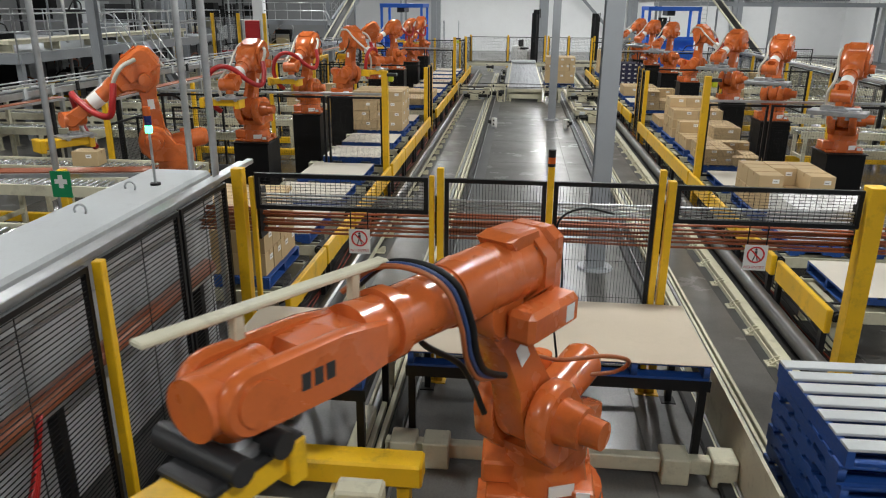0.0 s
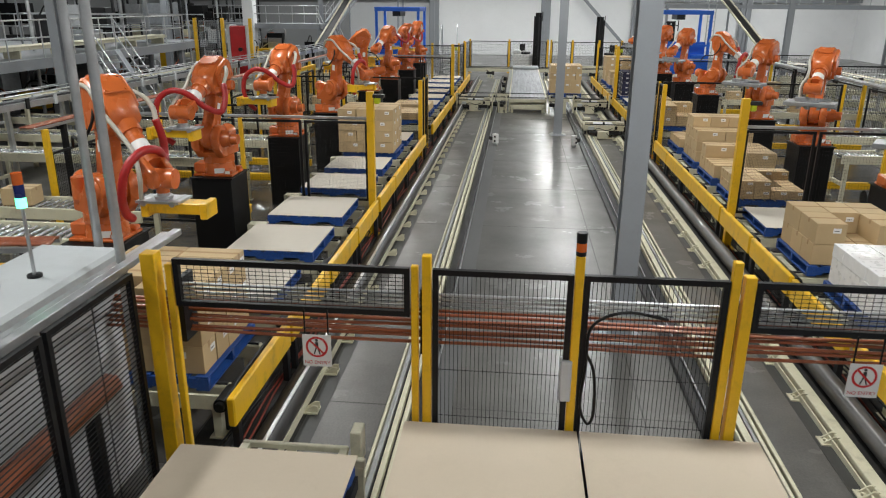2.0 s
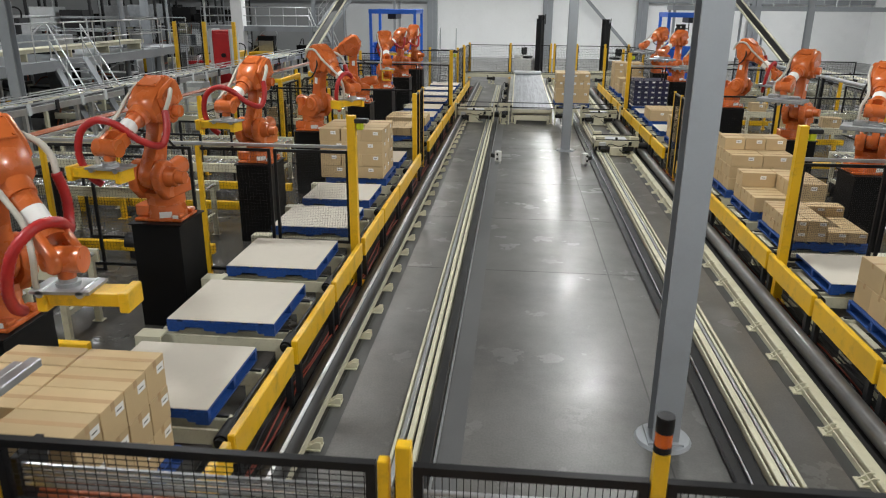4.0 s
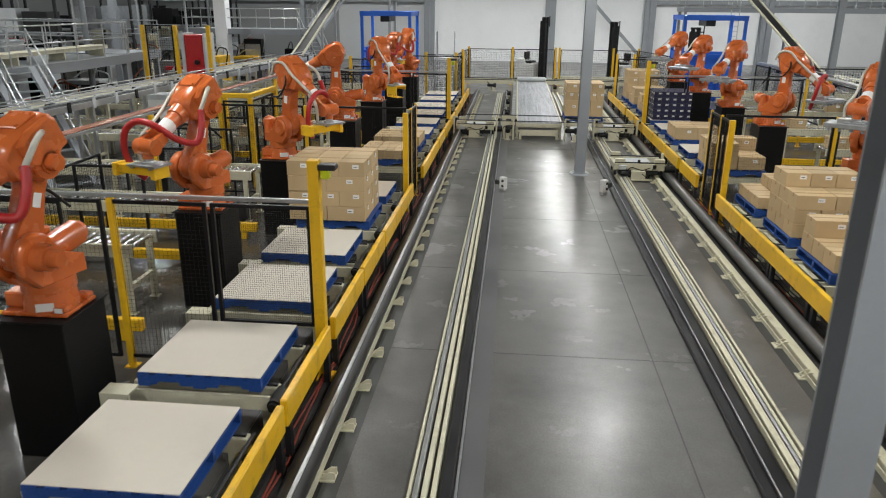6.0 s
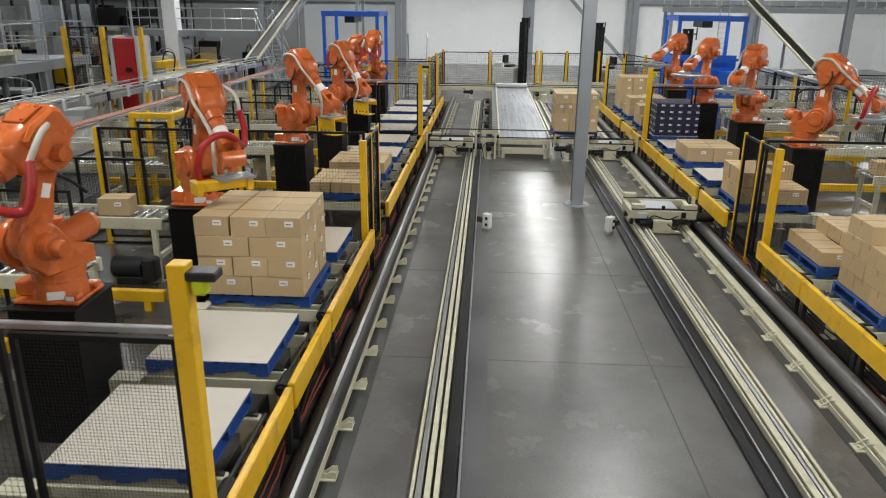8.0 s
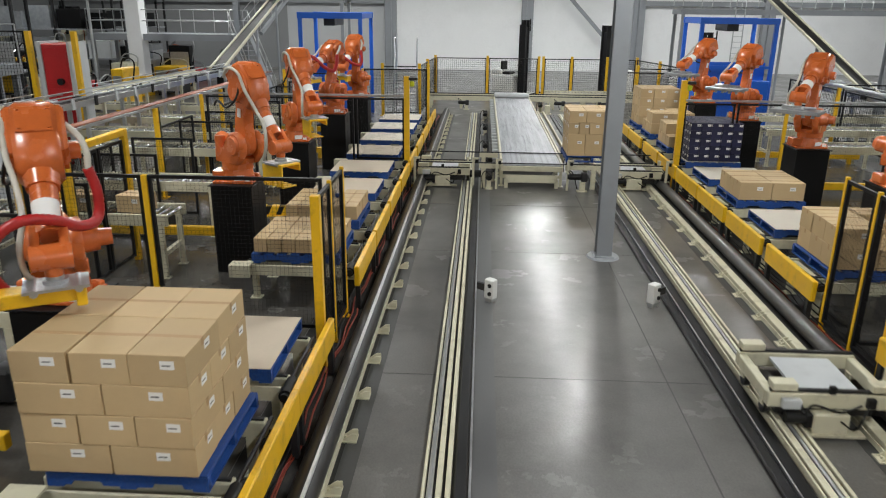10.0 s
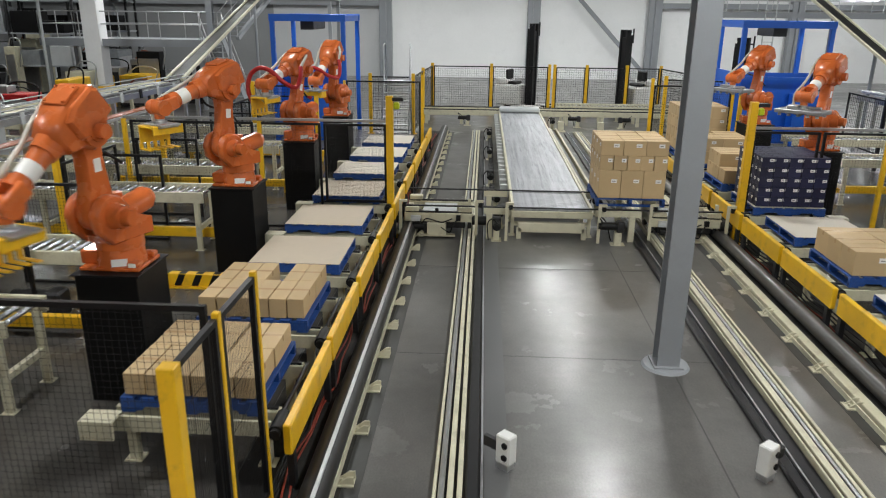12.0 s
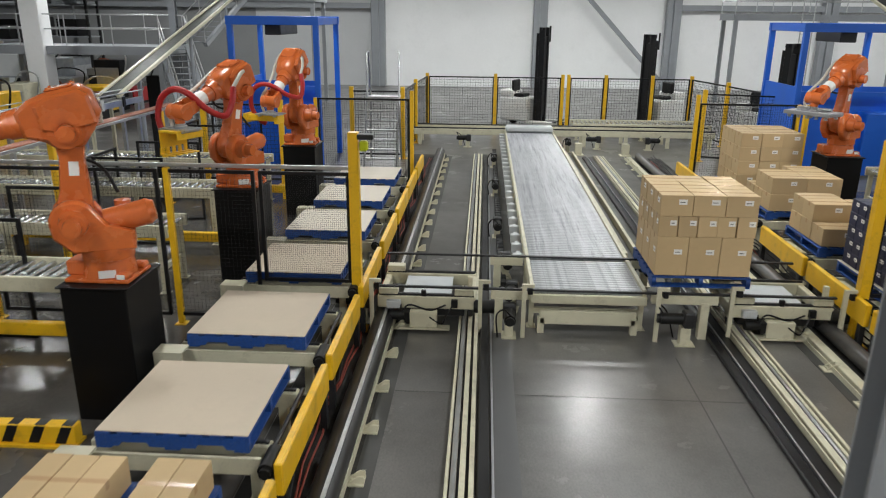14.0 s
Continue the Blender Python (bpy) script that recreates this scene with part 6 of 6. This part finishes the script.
# ---- sorter line on the left, running aslant, with cables and posts ----
def sloped_line(name, label, p, q, w, mats, legs=8, rails=True):
    t = thing(name, label, "conveyor", "sorter lines")
    p, q = Vector(p), Vector(q)
    d = q - p
    a = math.degrees(math.atan2(d.y, d.x))
    L = d.length
    m = pose(p.x, p.y, 0, 0, 0, a)
    z = p.z
    part("belt", Geo().box(0, L, -w / 2 + 0.06, w / 2 - 0.06, z - 0.05, z), mats[0], t, m=m)
    part("side_rail", Geo().box(0, L, -w / 2, -w / 2 + 0.05, z - 0.10, z + 0.03), mats[1], t, m=m)
    part("side_rail", Geo().box(0, L, w / 2 - 0.05, w / 2, z - 0.10, z + 0.03), mats[1], t, m=m)
    for k in range(legs):
        x = 0.2 + (L - 0.4) * k / (legs - 1)
        part("leg", Geo().box(x - 0.04, x + 0.04, -w / 2 + 0.01, -w / 2 + 0.09, 0, z - 0.05).box(x - 0.04, x + 0.04, w / 2 - 0.09, w / 2 - 0.01, 0, z - 0.05), mats[1], t, m=m)
    for k in range(int(L / 0.9)):
        x = 0.3 + 0.9 * k
        part("side_clip", Geo().box(x, x + 0.10, -w / 2 - 0.03, -w / 2, z - 0.12, z + 0.10), GREYPAINT if k % 3 else RUBBER, t, m=m)
        part("side_clip", Geo().box(x + 0.03, x + 0.30, w / 2, w / 2 + 0.05, z - 0.06, z + 0.05), GREYPAINT if k % 3 else RUBBER, t, m=m)
    if rails:
        part("hand_rail", Geo().rod((0, -w / 2, z + 0.18), (L, -w / 2, z + 0.18), 0.015, n=6).rod((0, w / 2, z + 0.18), (L, w / 2, z + 0.18), 0.015, n=6), STEEL, t, m=m)
        part("bracket", Geo().box(0.3, 0.33, -w / 2, -w / 2 + 0.02, z, z + 0.18).box(L / 2, L / 2 + 0.03, -w / 2, -w / 2 + 0.02, z, z + 0.18), STEEL, t, m=m)
    return t


sloped_line("sorter_conveyor", "long pale sorter conveyor with steel guide rails", (-10.7, 13.5, 1.85), (-9.5, 39.0, 1.85), 0.5, (RUBBER, STEEL), 12)
sloped_line("sorter_conveyor", "long pale sorter conveyor with steel guide rails", (-12.3, 13.5, 1.6), (-11.3, 41.0, 1.6), 0.7, (CREAM, CREAM), 12)
pipe_bundle("cable_run", (-8.0, 13.0, 1.95), (-7.75, 37.0, 1.95), 7, "copper coloured cables on a long tray")
pipe_bundle("cable_run", (-10.0, 6.8, 1.9), (-9.2, 14.0, 1.9), 6, "copper coloured cables on a long tray")
for y in (13.2, 17.0, 20.8, 24.6, 28.4, 32.2, 36.0):
    x = -7.72 + (y - 13) * 0.01
    fence_post(x, y, 1.90, 0.09, label="orange-yellow tray support post")
    fence_panel((x, y + 0.06), (x, y + 1.9), 0.0, 1.5, 0.05, 0.05, r=0.002)
    for dy in (1.0, 2.6):
        fence_panel((x + 0.05, y + dy), (x + 1.25, y + dy), 0.0, 1.5, 0.05, 0.05, r=0.0015)
sloped_line("sorter_conveyor", "long pale sorter conveyor with steel guide rails", (10.8, 8, 1.6), (10.4, 40.0, 1.6), 0.55, (RUBBER, STEEL), 12)
sloped_line("sorter_conveyor", "grey takeaway conveyor with steel guide rails", (14.5, 8, 1.2), (13.6, 44.0, 1.2), 0.9, (CREAM, CREAM), 12)
pipe_bundle("cable_run", (9.3, 10.0, 1.95), (9.3, 38.0, 1.95), 4, "grey steel pipes on a long tray", mat=STEEL)
for y in (12.5, 16.3, 20.1, 24.0, 28.0, 32.0, 36.0):
    fence_post(9.7, y, 1.9, 0.09)
    fence_panel((9.7, y + 0.05), (9.7, y + 3.6), 0.3, 1.75, 0.10, 0.10, r=0.003)
for y in (30, 36):
    fence_panel((9.8, y), (13.5, y), 0.2, 1.9, 0.1, 0.1, r=0.003)


# ---- walkways, stairs and chutes ----
def railing(t, pts, h=1.05, mat=STEEL):
    for a, b in zip(pts, pts[1:]):
        a, b = Vector(a), Vector(b)
        n = max(1, round((b - a).length / 1.5))
        for k in range(n + 1):
            p = a + (b - a) * k / n
            part("baluster", Geo().rod(p, p + Vector((0, 0, h)), 0.02, n=6), mat, t)
        for z in (h, h * 0.55):
            part("rail", Geo().rod(a + Vector((0, 0, z)), b + Vector((0, 0, z)), 0.022, n=6), mat, t)


def walkway(x0, x1, y0, y1, z, label, sides="ns"):
    t = thing("walkway", label, "walkway", "walkways")
    part("deck", Geo().box(x0, x1, y0, y1, z - 0.06, z), MEZZ, t)
    for a, b, c, d in ((x0, x1, y0 - 0.06, y0), (x0, x1, y1, y1 + 0.06), (x1, x1 + 0.06, y0, y1), (x0 - 0.06, x0, y0, y1)):
        part("edge_beam", Geo().box(a, b, c, d, z - 0.26, z + 0.02), COLUMN, t)
    for x in (x0 + 0.1, x1 - 0.1):
        n = max(2, round((y1 - y0) / 5) + 1)
        for k in range(n):
            y = y0 + 0.15 + (y1 - y0 - 0.3) * k / (n - 1)
            part("support", Geo().box(x - 0.08, x + 0.08, y - 0.08, y + 0.08, 0, z - 0.06), COLUMN, t)
    c = {"s": [(x0, y0, z), (x1, y0, z)], "n": [(x0, y1, z), (x1, y1, z)], "e": [(x1, y0, z), (x1, y1, z)], "w": [(x0, y0, z), (x0, y1, z)]}
    for s in sides:
        railing(t, c[s])
    return t


def stairs(p, q, w, label):
    t = thing("stairs", label, "stairs", "steel stairs")
    p, q = Vector(p), Vector(q)
    d = Vector((q.x - p.x, q.y - p.y, 0))
    s = Vector((-d.y, d.x, 0)).normalized() * w / 2
    a = math.degrees(math.atan2(d.y, d.x))
    n = max(4, round(abs(q.z - p.z) / 0.19))
    for k in range(n):
        c = p + (q - p) * (k + 0.5) / n
        part("tread", Geo().box(-0.12, 0.12, -w / 2, w / 2, -0.015, 0.015), MEZZ, t, m=pose(c.x, c.y, c.z, 0, 0, a))
    for sg in (-1, 1):
        part("stringer", Geo().rod(p + s * sg, q + s * sg, 0.11, n=4), COLUMN, t)
        for h in (1.0, 0.55):
            part("rail", Geo().rod(p + s * sg + Vector((0, 0, h)), q + s * sg + Vector((0, 0, h)), 0.022, n=6), STEEL, t)
        for k in range(4):
            c = p + (q - p) * k / 3 + s * sg
            part("baluster", Geo().rod(c, c + Vector((0, 0, 1.0)), 0.02, n=6), STEEL, t)
    return t


walkway(-22, -13.4, 19.0, 31.0, 2.35, "grey steel mezzanine walkway with handrails", "sew")
walkway(-22, -13.6, 31.2, 33.6, 2.35, "grey steel mezzanine walkway with handrails", "ns")
walkway(-22, -14.2, 6.0, 18.8, 2.35, "grey steel mezzanine walkway with handrails", "ne")
walkway(-18.5, -12.0, 46.5, 49.0, 2.7, "grey steel platform with handrails", "nsw")
walkway(-20, -8.2, 53.2, 55.6, 4.6, "upper grey steel platform with handrails", "ns")
walkway(9.9, 25.6, 55.6, 57.6, 4.0, "upper grey steel platform with handrails", "ns")
stairs((-10.2, 22.0, 0.0), (-13.4, 25.0, 2.35), 0.9, "grey steel stairs down from the mezzanine")
stairs((-10.0, 44.5, 0.0), (-12.0, 47.6, 2.7), 0.9, "grey steel stairs up to the platform")
stairs((-11.9, 49.3, 2.7), (-11.2, 53.0, 4.7), 0.9, "grey steel stairs to the upper platform")
# chutes
for nm, p, q, mt in (("chute", (-9.9, 38.6, 1.9), (-11.2, 52.5, 4.75), CREAM), ("chute", (11.95, 38.2, 1.3), (11.15, 46.2, 4.45), CREAM)):
    t = thing(nm, "steep inclined belt chute with pale sides", "chute", "inclined chutes")
    p, q = Vector(p), Vector(q)
    d = (q - p)
    s = Vector((d.y, -d.x, 0)).normalized() * 0.2
    part("belt", Geo().add([p - s, p + s, q + s, q - s, p - s - Vector((0, 0, 0.05)), p + s - Vector((0, 0, 0.05)), q + s - Vector((0, 0, 0.05)), q - s - Vector((0, 0, 0.05))], [(0, 1, 2, 3), (7, 6, 5, 4), (0, 4, 5, 1), (1, 5, 6, 2), (2, 6, 7, 3), (3, 7, 4, 0)]), RUBBER, t, "black belt")
    for sg in (-1, 1):
        part("side", Geo().rod(p + s * sg * 1.15, q + s * sg * 1.15, 0.055, n=4), mt, t)
    for u in (0.15, 0.5, 0.85):
        c = p + d * u
        part("leg", Geo().rod((c.x, c.y, 0), (c.x, c.y, c.z - 0.1), 0.06, n=6), COLUMN, t)
# caged ladder on the end wall
t = thing("wall_ladder", "steel ladder to the upper platform", "ladder", m=pose(12.9, 55.3, 0))
for x in (-0.25, 0.25):
    part("rail", Geo().rod((x, 0, 0), (x, 0, 5.2), 0.03, n=6), STEEL, t)
for k in range(17):
    part("rung", Geo().rod((-0.25, 0, 0.3 + 0.29 * k), (0.25, 0, 0.3 + 0.29 * k), 0.015, n=6), STEEL, t)
# red cabinet between yellow posts
t = thing("red_cabinet", "red machine cabinet with grey panels", "cabinet", m=pose(-11.35, 31.9, 0))
part("body", Geo().box(-0.33, 0.33, -0.4, 0.4, 0, 3.0, 0.02), REDPAINT, t)
for k in range(3):
    part("panel", Geo().box(-0.28, 0.28, -0.42, -0.40, 0.1 + 0.97 * k, 0.95 + 0.97 * k, 0.008), REDPAINT, t)
part("side", Geo().box(-0.45, -0.33, -0.42, 0.42, 0, 3.05, 0.01).box(0.33, 0.39, -0.42, 0.42, 0, 3.05, 0.01), GREYPAINT, t, "grey side panels")
part("handle", Geo().rod((0.1, -0.42, 2.1), (0.1, -0.52, 2.1), 0.08, n=12), FRAMEBLACK, t)
for x, y in ((-11.95, 31.5), (-10.8, 31.5), (-13.1, 31.5)):
    fence_post(x, y, 3.3, 0.12)
fence_panel((-13.0, 31.5), (-12.05, 31.5), 0.2, 3.3, 0.08, 0.08, r=0.003)
t = thing("control_desk", "light grey control cabinet", "cabinet", m=pose(-10.6, 27.2, 0))
part("body", Geo().box(-0.4, 0.4, -0.3, 0.3, 0, 1.55, 0.02), GREYPAINT, t)
part("buttons", Geo().box(-0.3, 0.3, -0.31, -0.30, 0.9, 1.4), WHITE, t)
# dark machinery blocks on and under the mezzanine
rnd = random.Random(11)
for k in range(110):
    x, y = (rnd.uniform(-21, -12.9), rnd.uniform(8, 56)) if k < 60 else (rnd.uniform(-29, -16), rnd.uniform(12, 60))
    z = 2.35 if (k % 2 and (7 < y < 17.5 or 20 < y < 30) and -20.8 < x < -15.4) else 0.0
    w, d, h = rnd.uniform(0.4, 1.5), rnd.uniform(0.4, 1.4), rnd.uniform(0.5, 1.7) * (1 if k < 60 else 1.6)
    mt = rnd.choice((DARKGREY, STEEL, GREYPAINT, DARKGREY, MEZZ, CREAM, DARKGREY, BLACK, MEZZ, STEEL, YELLOW, REDPAINT))
    t = thing("machine_unit", "machine unit among the packing lines", "machine", "packing machines", m=pose(x, y, z, 0, 0, rnd.choice((0, 90))))
    part("body", Geo().box(-w / 2, w / 2, -d / 2, d / 2, 0.1, h, 0.02), mt, t)
    for fx in (-w / 2 + 0.03, w / 2 - 0.1):
        part("foot", Geo().box(fx, fx + 0.07, -d / 2, d / 2, 0, 0.1), FRAMEBLACK, t)
    part("cover", Geo().box(-w / 2 + 0.06, w / 2 - 0.06, -d / 2 - 0.012, -d / 2, 0.2, h * 0.85), STEEL if mt is not STEEL else DARKGREY, t)
    part("pipe", Geo().tube(curve([(w / 2, 0, h * 0.6), (w / 2 + 0.15, 0, h + 0.2), (0, 0, h + 0.35), (-w / 2, 0.1, h)]), 0.03, 6), rnd.choice((STEEL, COPPER, RUBBER)), t)

# pipes and ducts over the mezzanine, pallets racks behind it
for k in range(14):
    x, y = rnd.uniform(-24, -14.5), rnd.uniform(10, 46)
    t = thing("pipe_drop", "vertical steel pipe down from the roof", "pipe", "roof pipes", m=pose(x, y, 0))
    part("pipe", Geo().rod((0, 0, 0), (0, 0, HIGH), rnd.choice((0.04, 0.06, 0.1)), n=10), rnd.choice((STEEL, COLUMN, GREYPAINT)), t)
for k, z in enumerate((4.6, 5.2, 6.0)):
    t = thing("roof_pipe", "long horizontal steel pipe under the roof", "pipe", "roof pipes")
    part("pipe", Geo().rod((-14.5 - 2 * k, Y0 + 1, z), (-14.5 - 2 * k, 46, z), 0.08, n=10), STEEL, t)
    for y in (0, 12, 24, 36, 45):
        part("hanger", Geo().rod((-14.5 - 2 * k, y, z), (-14.5 - 2 * k, y, HIGH), 0.012, n=5), STEEL, t)
for x, y0, y1 in ((-14.2, 19.4, 30.6), (-15.4, 6.4, 18.4)):
    t = thing("deck_conveyor", "cream conveyor along the mezzanine edge", "conveyor", "deck conveyors")
    part("bed", Geo().box(x - 0.3, x + 0.3, y0, y1, 2.57, 2.69, 0.01), CREAM, t)
    for k in range(6):
        y = y0 + 0.2 + (y1 - y0 - 0.4) * k / 5
        part("leg", Geo().box(x - 0.25, x + 0.25, y - 0.03, y + 0.03, 2.35, 2.57), CREAM, t)
for y in (36, 42, 50, 55):
    t = thing("storage_rack", "dark storage rack with stacked goods", "rack", "storage racks", m=pose(-22, y, 0))
    for x in (-3, 0, 3):
        part("upright", Geo().box(x - 0.05, x + 0.05, -0.05, 0.05, 0, 5.5).box(x - 0.05, x + 0.05, 0.95, 1.05, 0, 5.5), DARKGREY, t)
    for z in (1.4, 2.8, 4.2):
        part("shelf", Geo().box(-3, 3, -0.05, 1.05, z - 0.06, z), COLUMN, t)
        for k in range(4):
            w = rnd.uniform(0.7, 1.2)
            part("load", Geo().box(-2.7 + 1.4 * k, -2.7 + 1.4 * k + w, 0.05, 0.95, z, z + rnd.uniform(0.5, 1.1), 0.01), rnd.choice((DARKGREY, BLACK, GREYPAINT, STEEL, MEZZ)), t)

# ---- the near cell: tables with pallets, stack of pallets ----
for x, y, z, sheet in ((-1.66, 5.57, 0.847, True), (-0.17, 6.03, 0.847, True), (1.09, 6.03, 0.847, True)):
    d = pallet(x, y, z, 0)
    card_sheet(x, y, d, SHEET, PW + 0.04)
    t = thing("pallet_table", "black steel table under a pallet", "table", "pallet tables", m=pose(x, y, 0))
    part("top_frame", Geo().box(-0.62, 0.62, -0.60, -0.54, z - 0.1, z - 0.002).box(-0.62, 0.62, 0.54, 0.60, z - 0.1, z - 0.002).box(-0.62, -0.56, -0.54, 0.54, z - 0.1, z - 0.002).box(0.56, 0.62, -0.54, 0.54, z - 0.1, z - 0.002), FRAMEBLACK, t)
    for xx in (-0.6, 0.54):
        for yy in (-0.58, 0.52):
            part("leg", Geo().box(xx, xx + 0.06, yy, yy + 0.06, 0.01, z - 0.1).box(xx - 0.04, xx + 0.1, yy - 0.04, yy + 0.1, 0, 0.01), FRAMEBLACK, t)
t = thing("low_frame", "cream low floor frame under the tables", "frame")
part("beam", Geo().box(-0.95, 2.0, 5.28, 5.38, 0.06, 0.20, 0.01), CREAM, t)
for x in (-0.9, -0.62, 1.35, 1.75):
    part("block", Geo().box(x, x + 0.22, 5.2, 5.44, 0.0, 0.24, 0.01), CREAM, t)
part("beam", Geo().box(-1.25, -1.12, 4.0, 5.8, 0.1, 0.22, 0.01).box(-2.3, -1.12, 4.9, 5.02, 0.12, 0.22, 0.01), CREAM, t)
t = thing("low_frame", "cream machine parts beside the yellow frame", "frame")
part("block", Geo().box(-1.35, -1.0, 3.6, 3.9, 0, 0.3, 0.02).box(-1.9, -1.45, 4.2, 4.4, 0, 0.26, 0.02).box(-1.15, -0.8, 4.3, 4.5, 0.0, 0.4, 0.02), CREAM, t)
for x0, x1, y0, y1 in ((-2.1, -0.55, 4.62, 4.86), (-2.0, 0.15, 3.55, 3.8), (0.7, 1.6, 3.45, 3.7)):
    t = thing("yellow_frame", "yellow painted machine frame on the floor", "machine frame", "yellow frames")
    part("beam", Geo().box(x0, x1, y0, y1, 0.22, 0.42, 0.02), YELLOW, t)
    part("leg", Geo().box(x0 + 0.1, x0 + 0.2, y0 + 0.05, y1 - 0.05, 0, 0.22).box(x1 - 0.2, x1 - 0.1, y0 + 0.05, y1 - 0.05, 0, 0.22), YELLOW, t)
t = thing("robot_pedestal", "orange steel pedestal bolted to the floor", "pedestal", m=pose(0.36, 4.6, 0))
part("drum", Geo().rod((0, 0, 0.03), (0, 0, 0.418), 0.42, 0.42, 24).box(-0.5, 0.5, -0.5, 0.5, 0, 0.03, 0.008), ORANGE, t)
for k in range(7):
    pallet(2.78, 4.75, k * 0.14, 1.5 if k % 2 else -1.0)
t = thing("pallet", "empty pallet with pale worn boards atop the stack", "pallet", "blue pallets", m=pose(2.78, 4.75, 0.98, 0, 0, 1.0))
for k in range(7):
    y = -PW / 2 + k * (PW - 0.12) / 6
    part("deck_board", Geo().box(-PW / 2, PW / 2, y, y + 0.12, 0.118, 0.14, 0.003), GREYPAINT, t, "pale worn deck board")
for k in range(3):
    x = -PW / 2 + k * (PW - 0.05) / 2
    part("stringer", Geo().box(x, x + 0.05, -PW / 2, PW / 2, 0.0, 0.118), BLUE, t)
t = thing("side_plate", "long cream guide plate beside the rail", "guide plate")
part("plate", Geo().box(1.95, 1.98, 4.4, 7.2, 0.05, 0.55), CREAM, t)
part("foot", Geo().box(1.9, 1.98, 4.4, 7.2, 0, 0.05), CREAM, t)
t = thing("rail_bracket", "cream stop bracket at the head of the rails", "bracket")
part("bar", Geo().box(-2.05, -1.05, 6.42, 6.47, 0.72, 0.79, 0.008), CREAM, t)
part("bar", Geo().box(-2.0, -1.2, 6.56, 6.60, 0.74, 0.79, 0.008), CREAM, t)
for x, top in ((-2.02, 0.72), (-1.72, 0.72), (-1.12, 0.72)):
    part("leg", Geo().box(x, x + 0.06, 6.42, 6.47, 0, top), CREAM, t)
part("stop", Geo().box(-1.16, -1.08, 6.47, 6.62, 0.72, 0.98, 0.008), CREAM, t, "cream upright stop")
part("cross_piece", Geo().box(-2.0, -1.94, 6.47, 6.56, 0.74, 0.78).box(-1.26, -1.2, 6.47, 6.56, 0.74, 0.78), CREAM, t)


# ---- all that moves ----
def motions():
    for key, rows in ROBOT_KEYS.items():
        r = robot_rows(rows, LONG_FORE if key == "near" else L2X)
        for ob in ROBOTS[key].children:
            n = ob.name.split(".")[0]
            if n in r:
                walk(ob, r[n])
    x = MOVING_CAR.matrix_basis.translation.x
    walk(MOVING_CAR, [(t, pose(x, y, 0)) for t, y in ((0, 24.6), (6.6, 24.6), (6.9, 24.56), (7.2, 24.35), (7.5, 23.98), (8.0, 23.3), (9.0, 21.9), (9.8, 20.45), (10.0, 20.0), (10.5, 18.75), (12.0, 15.0), (14.0, 11.0))])


motions()
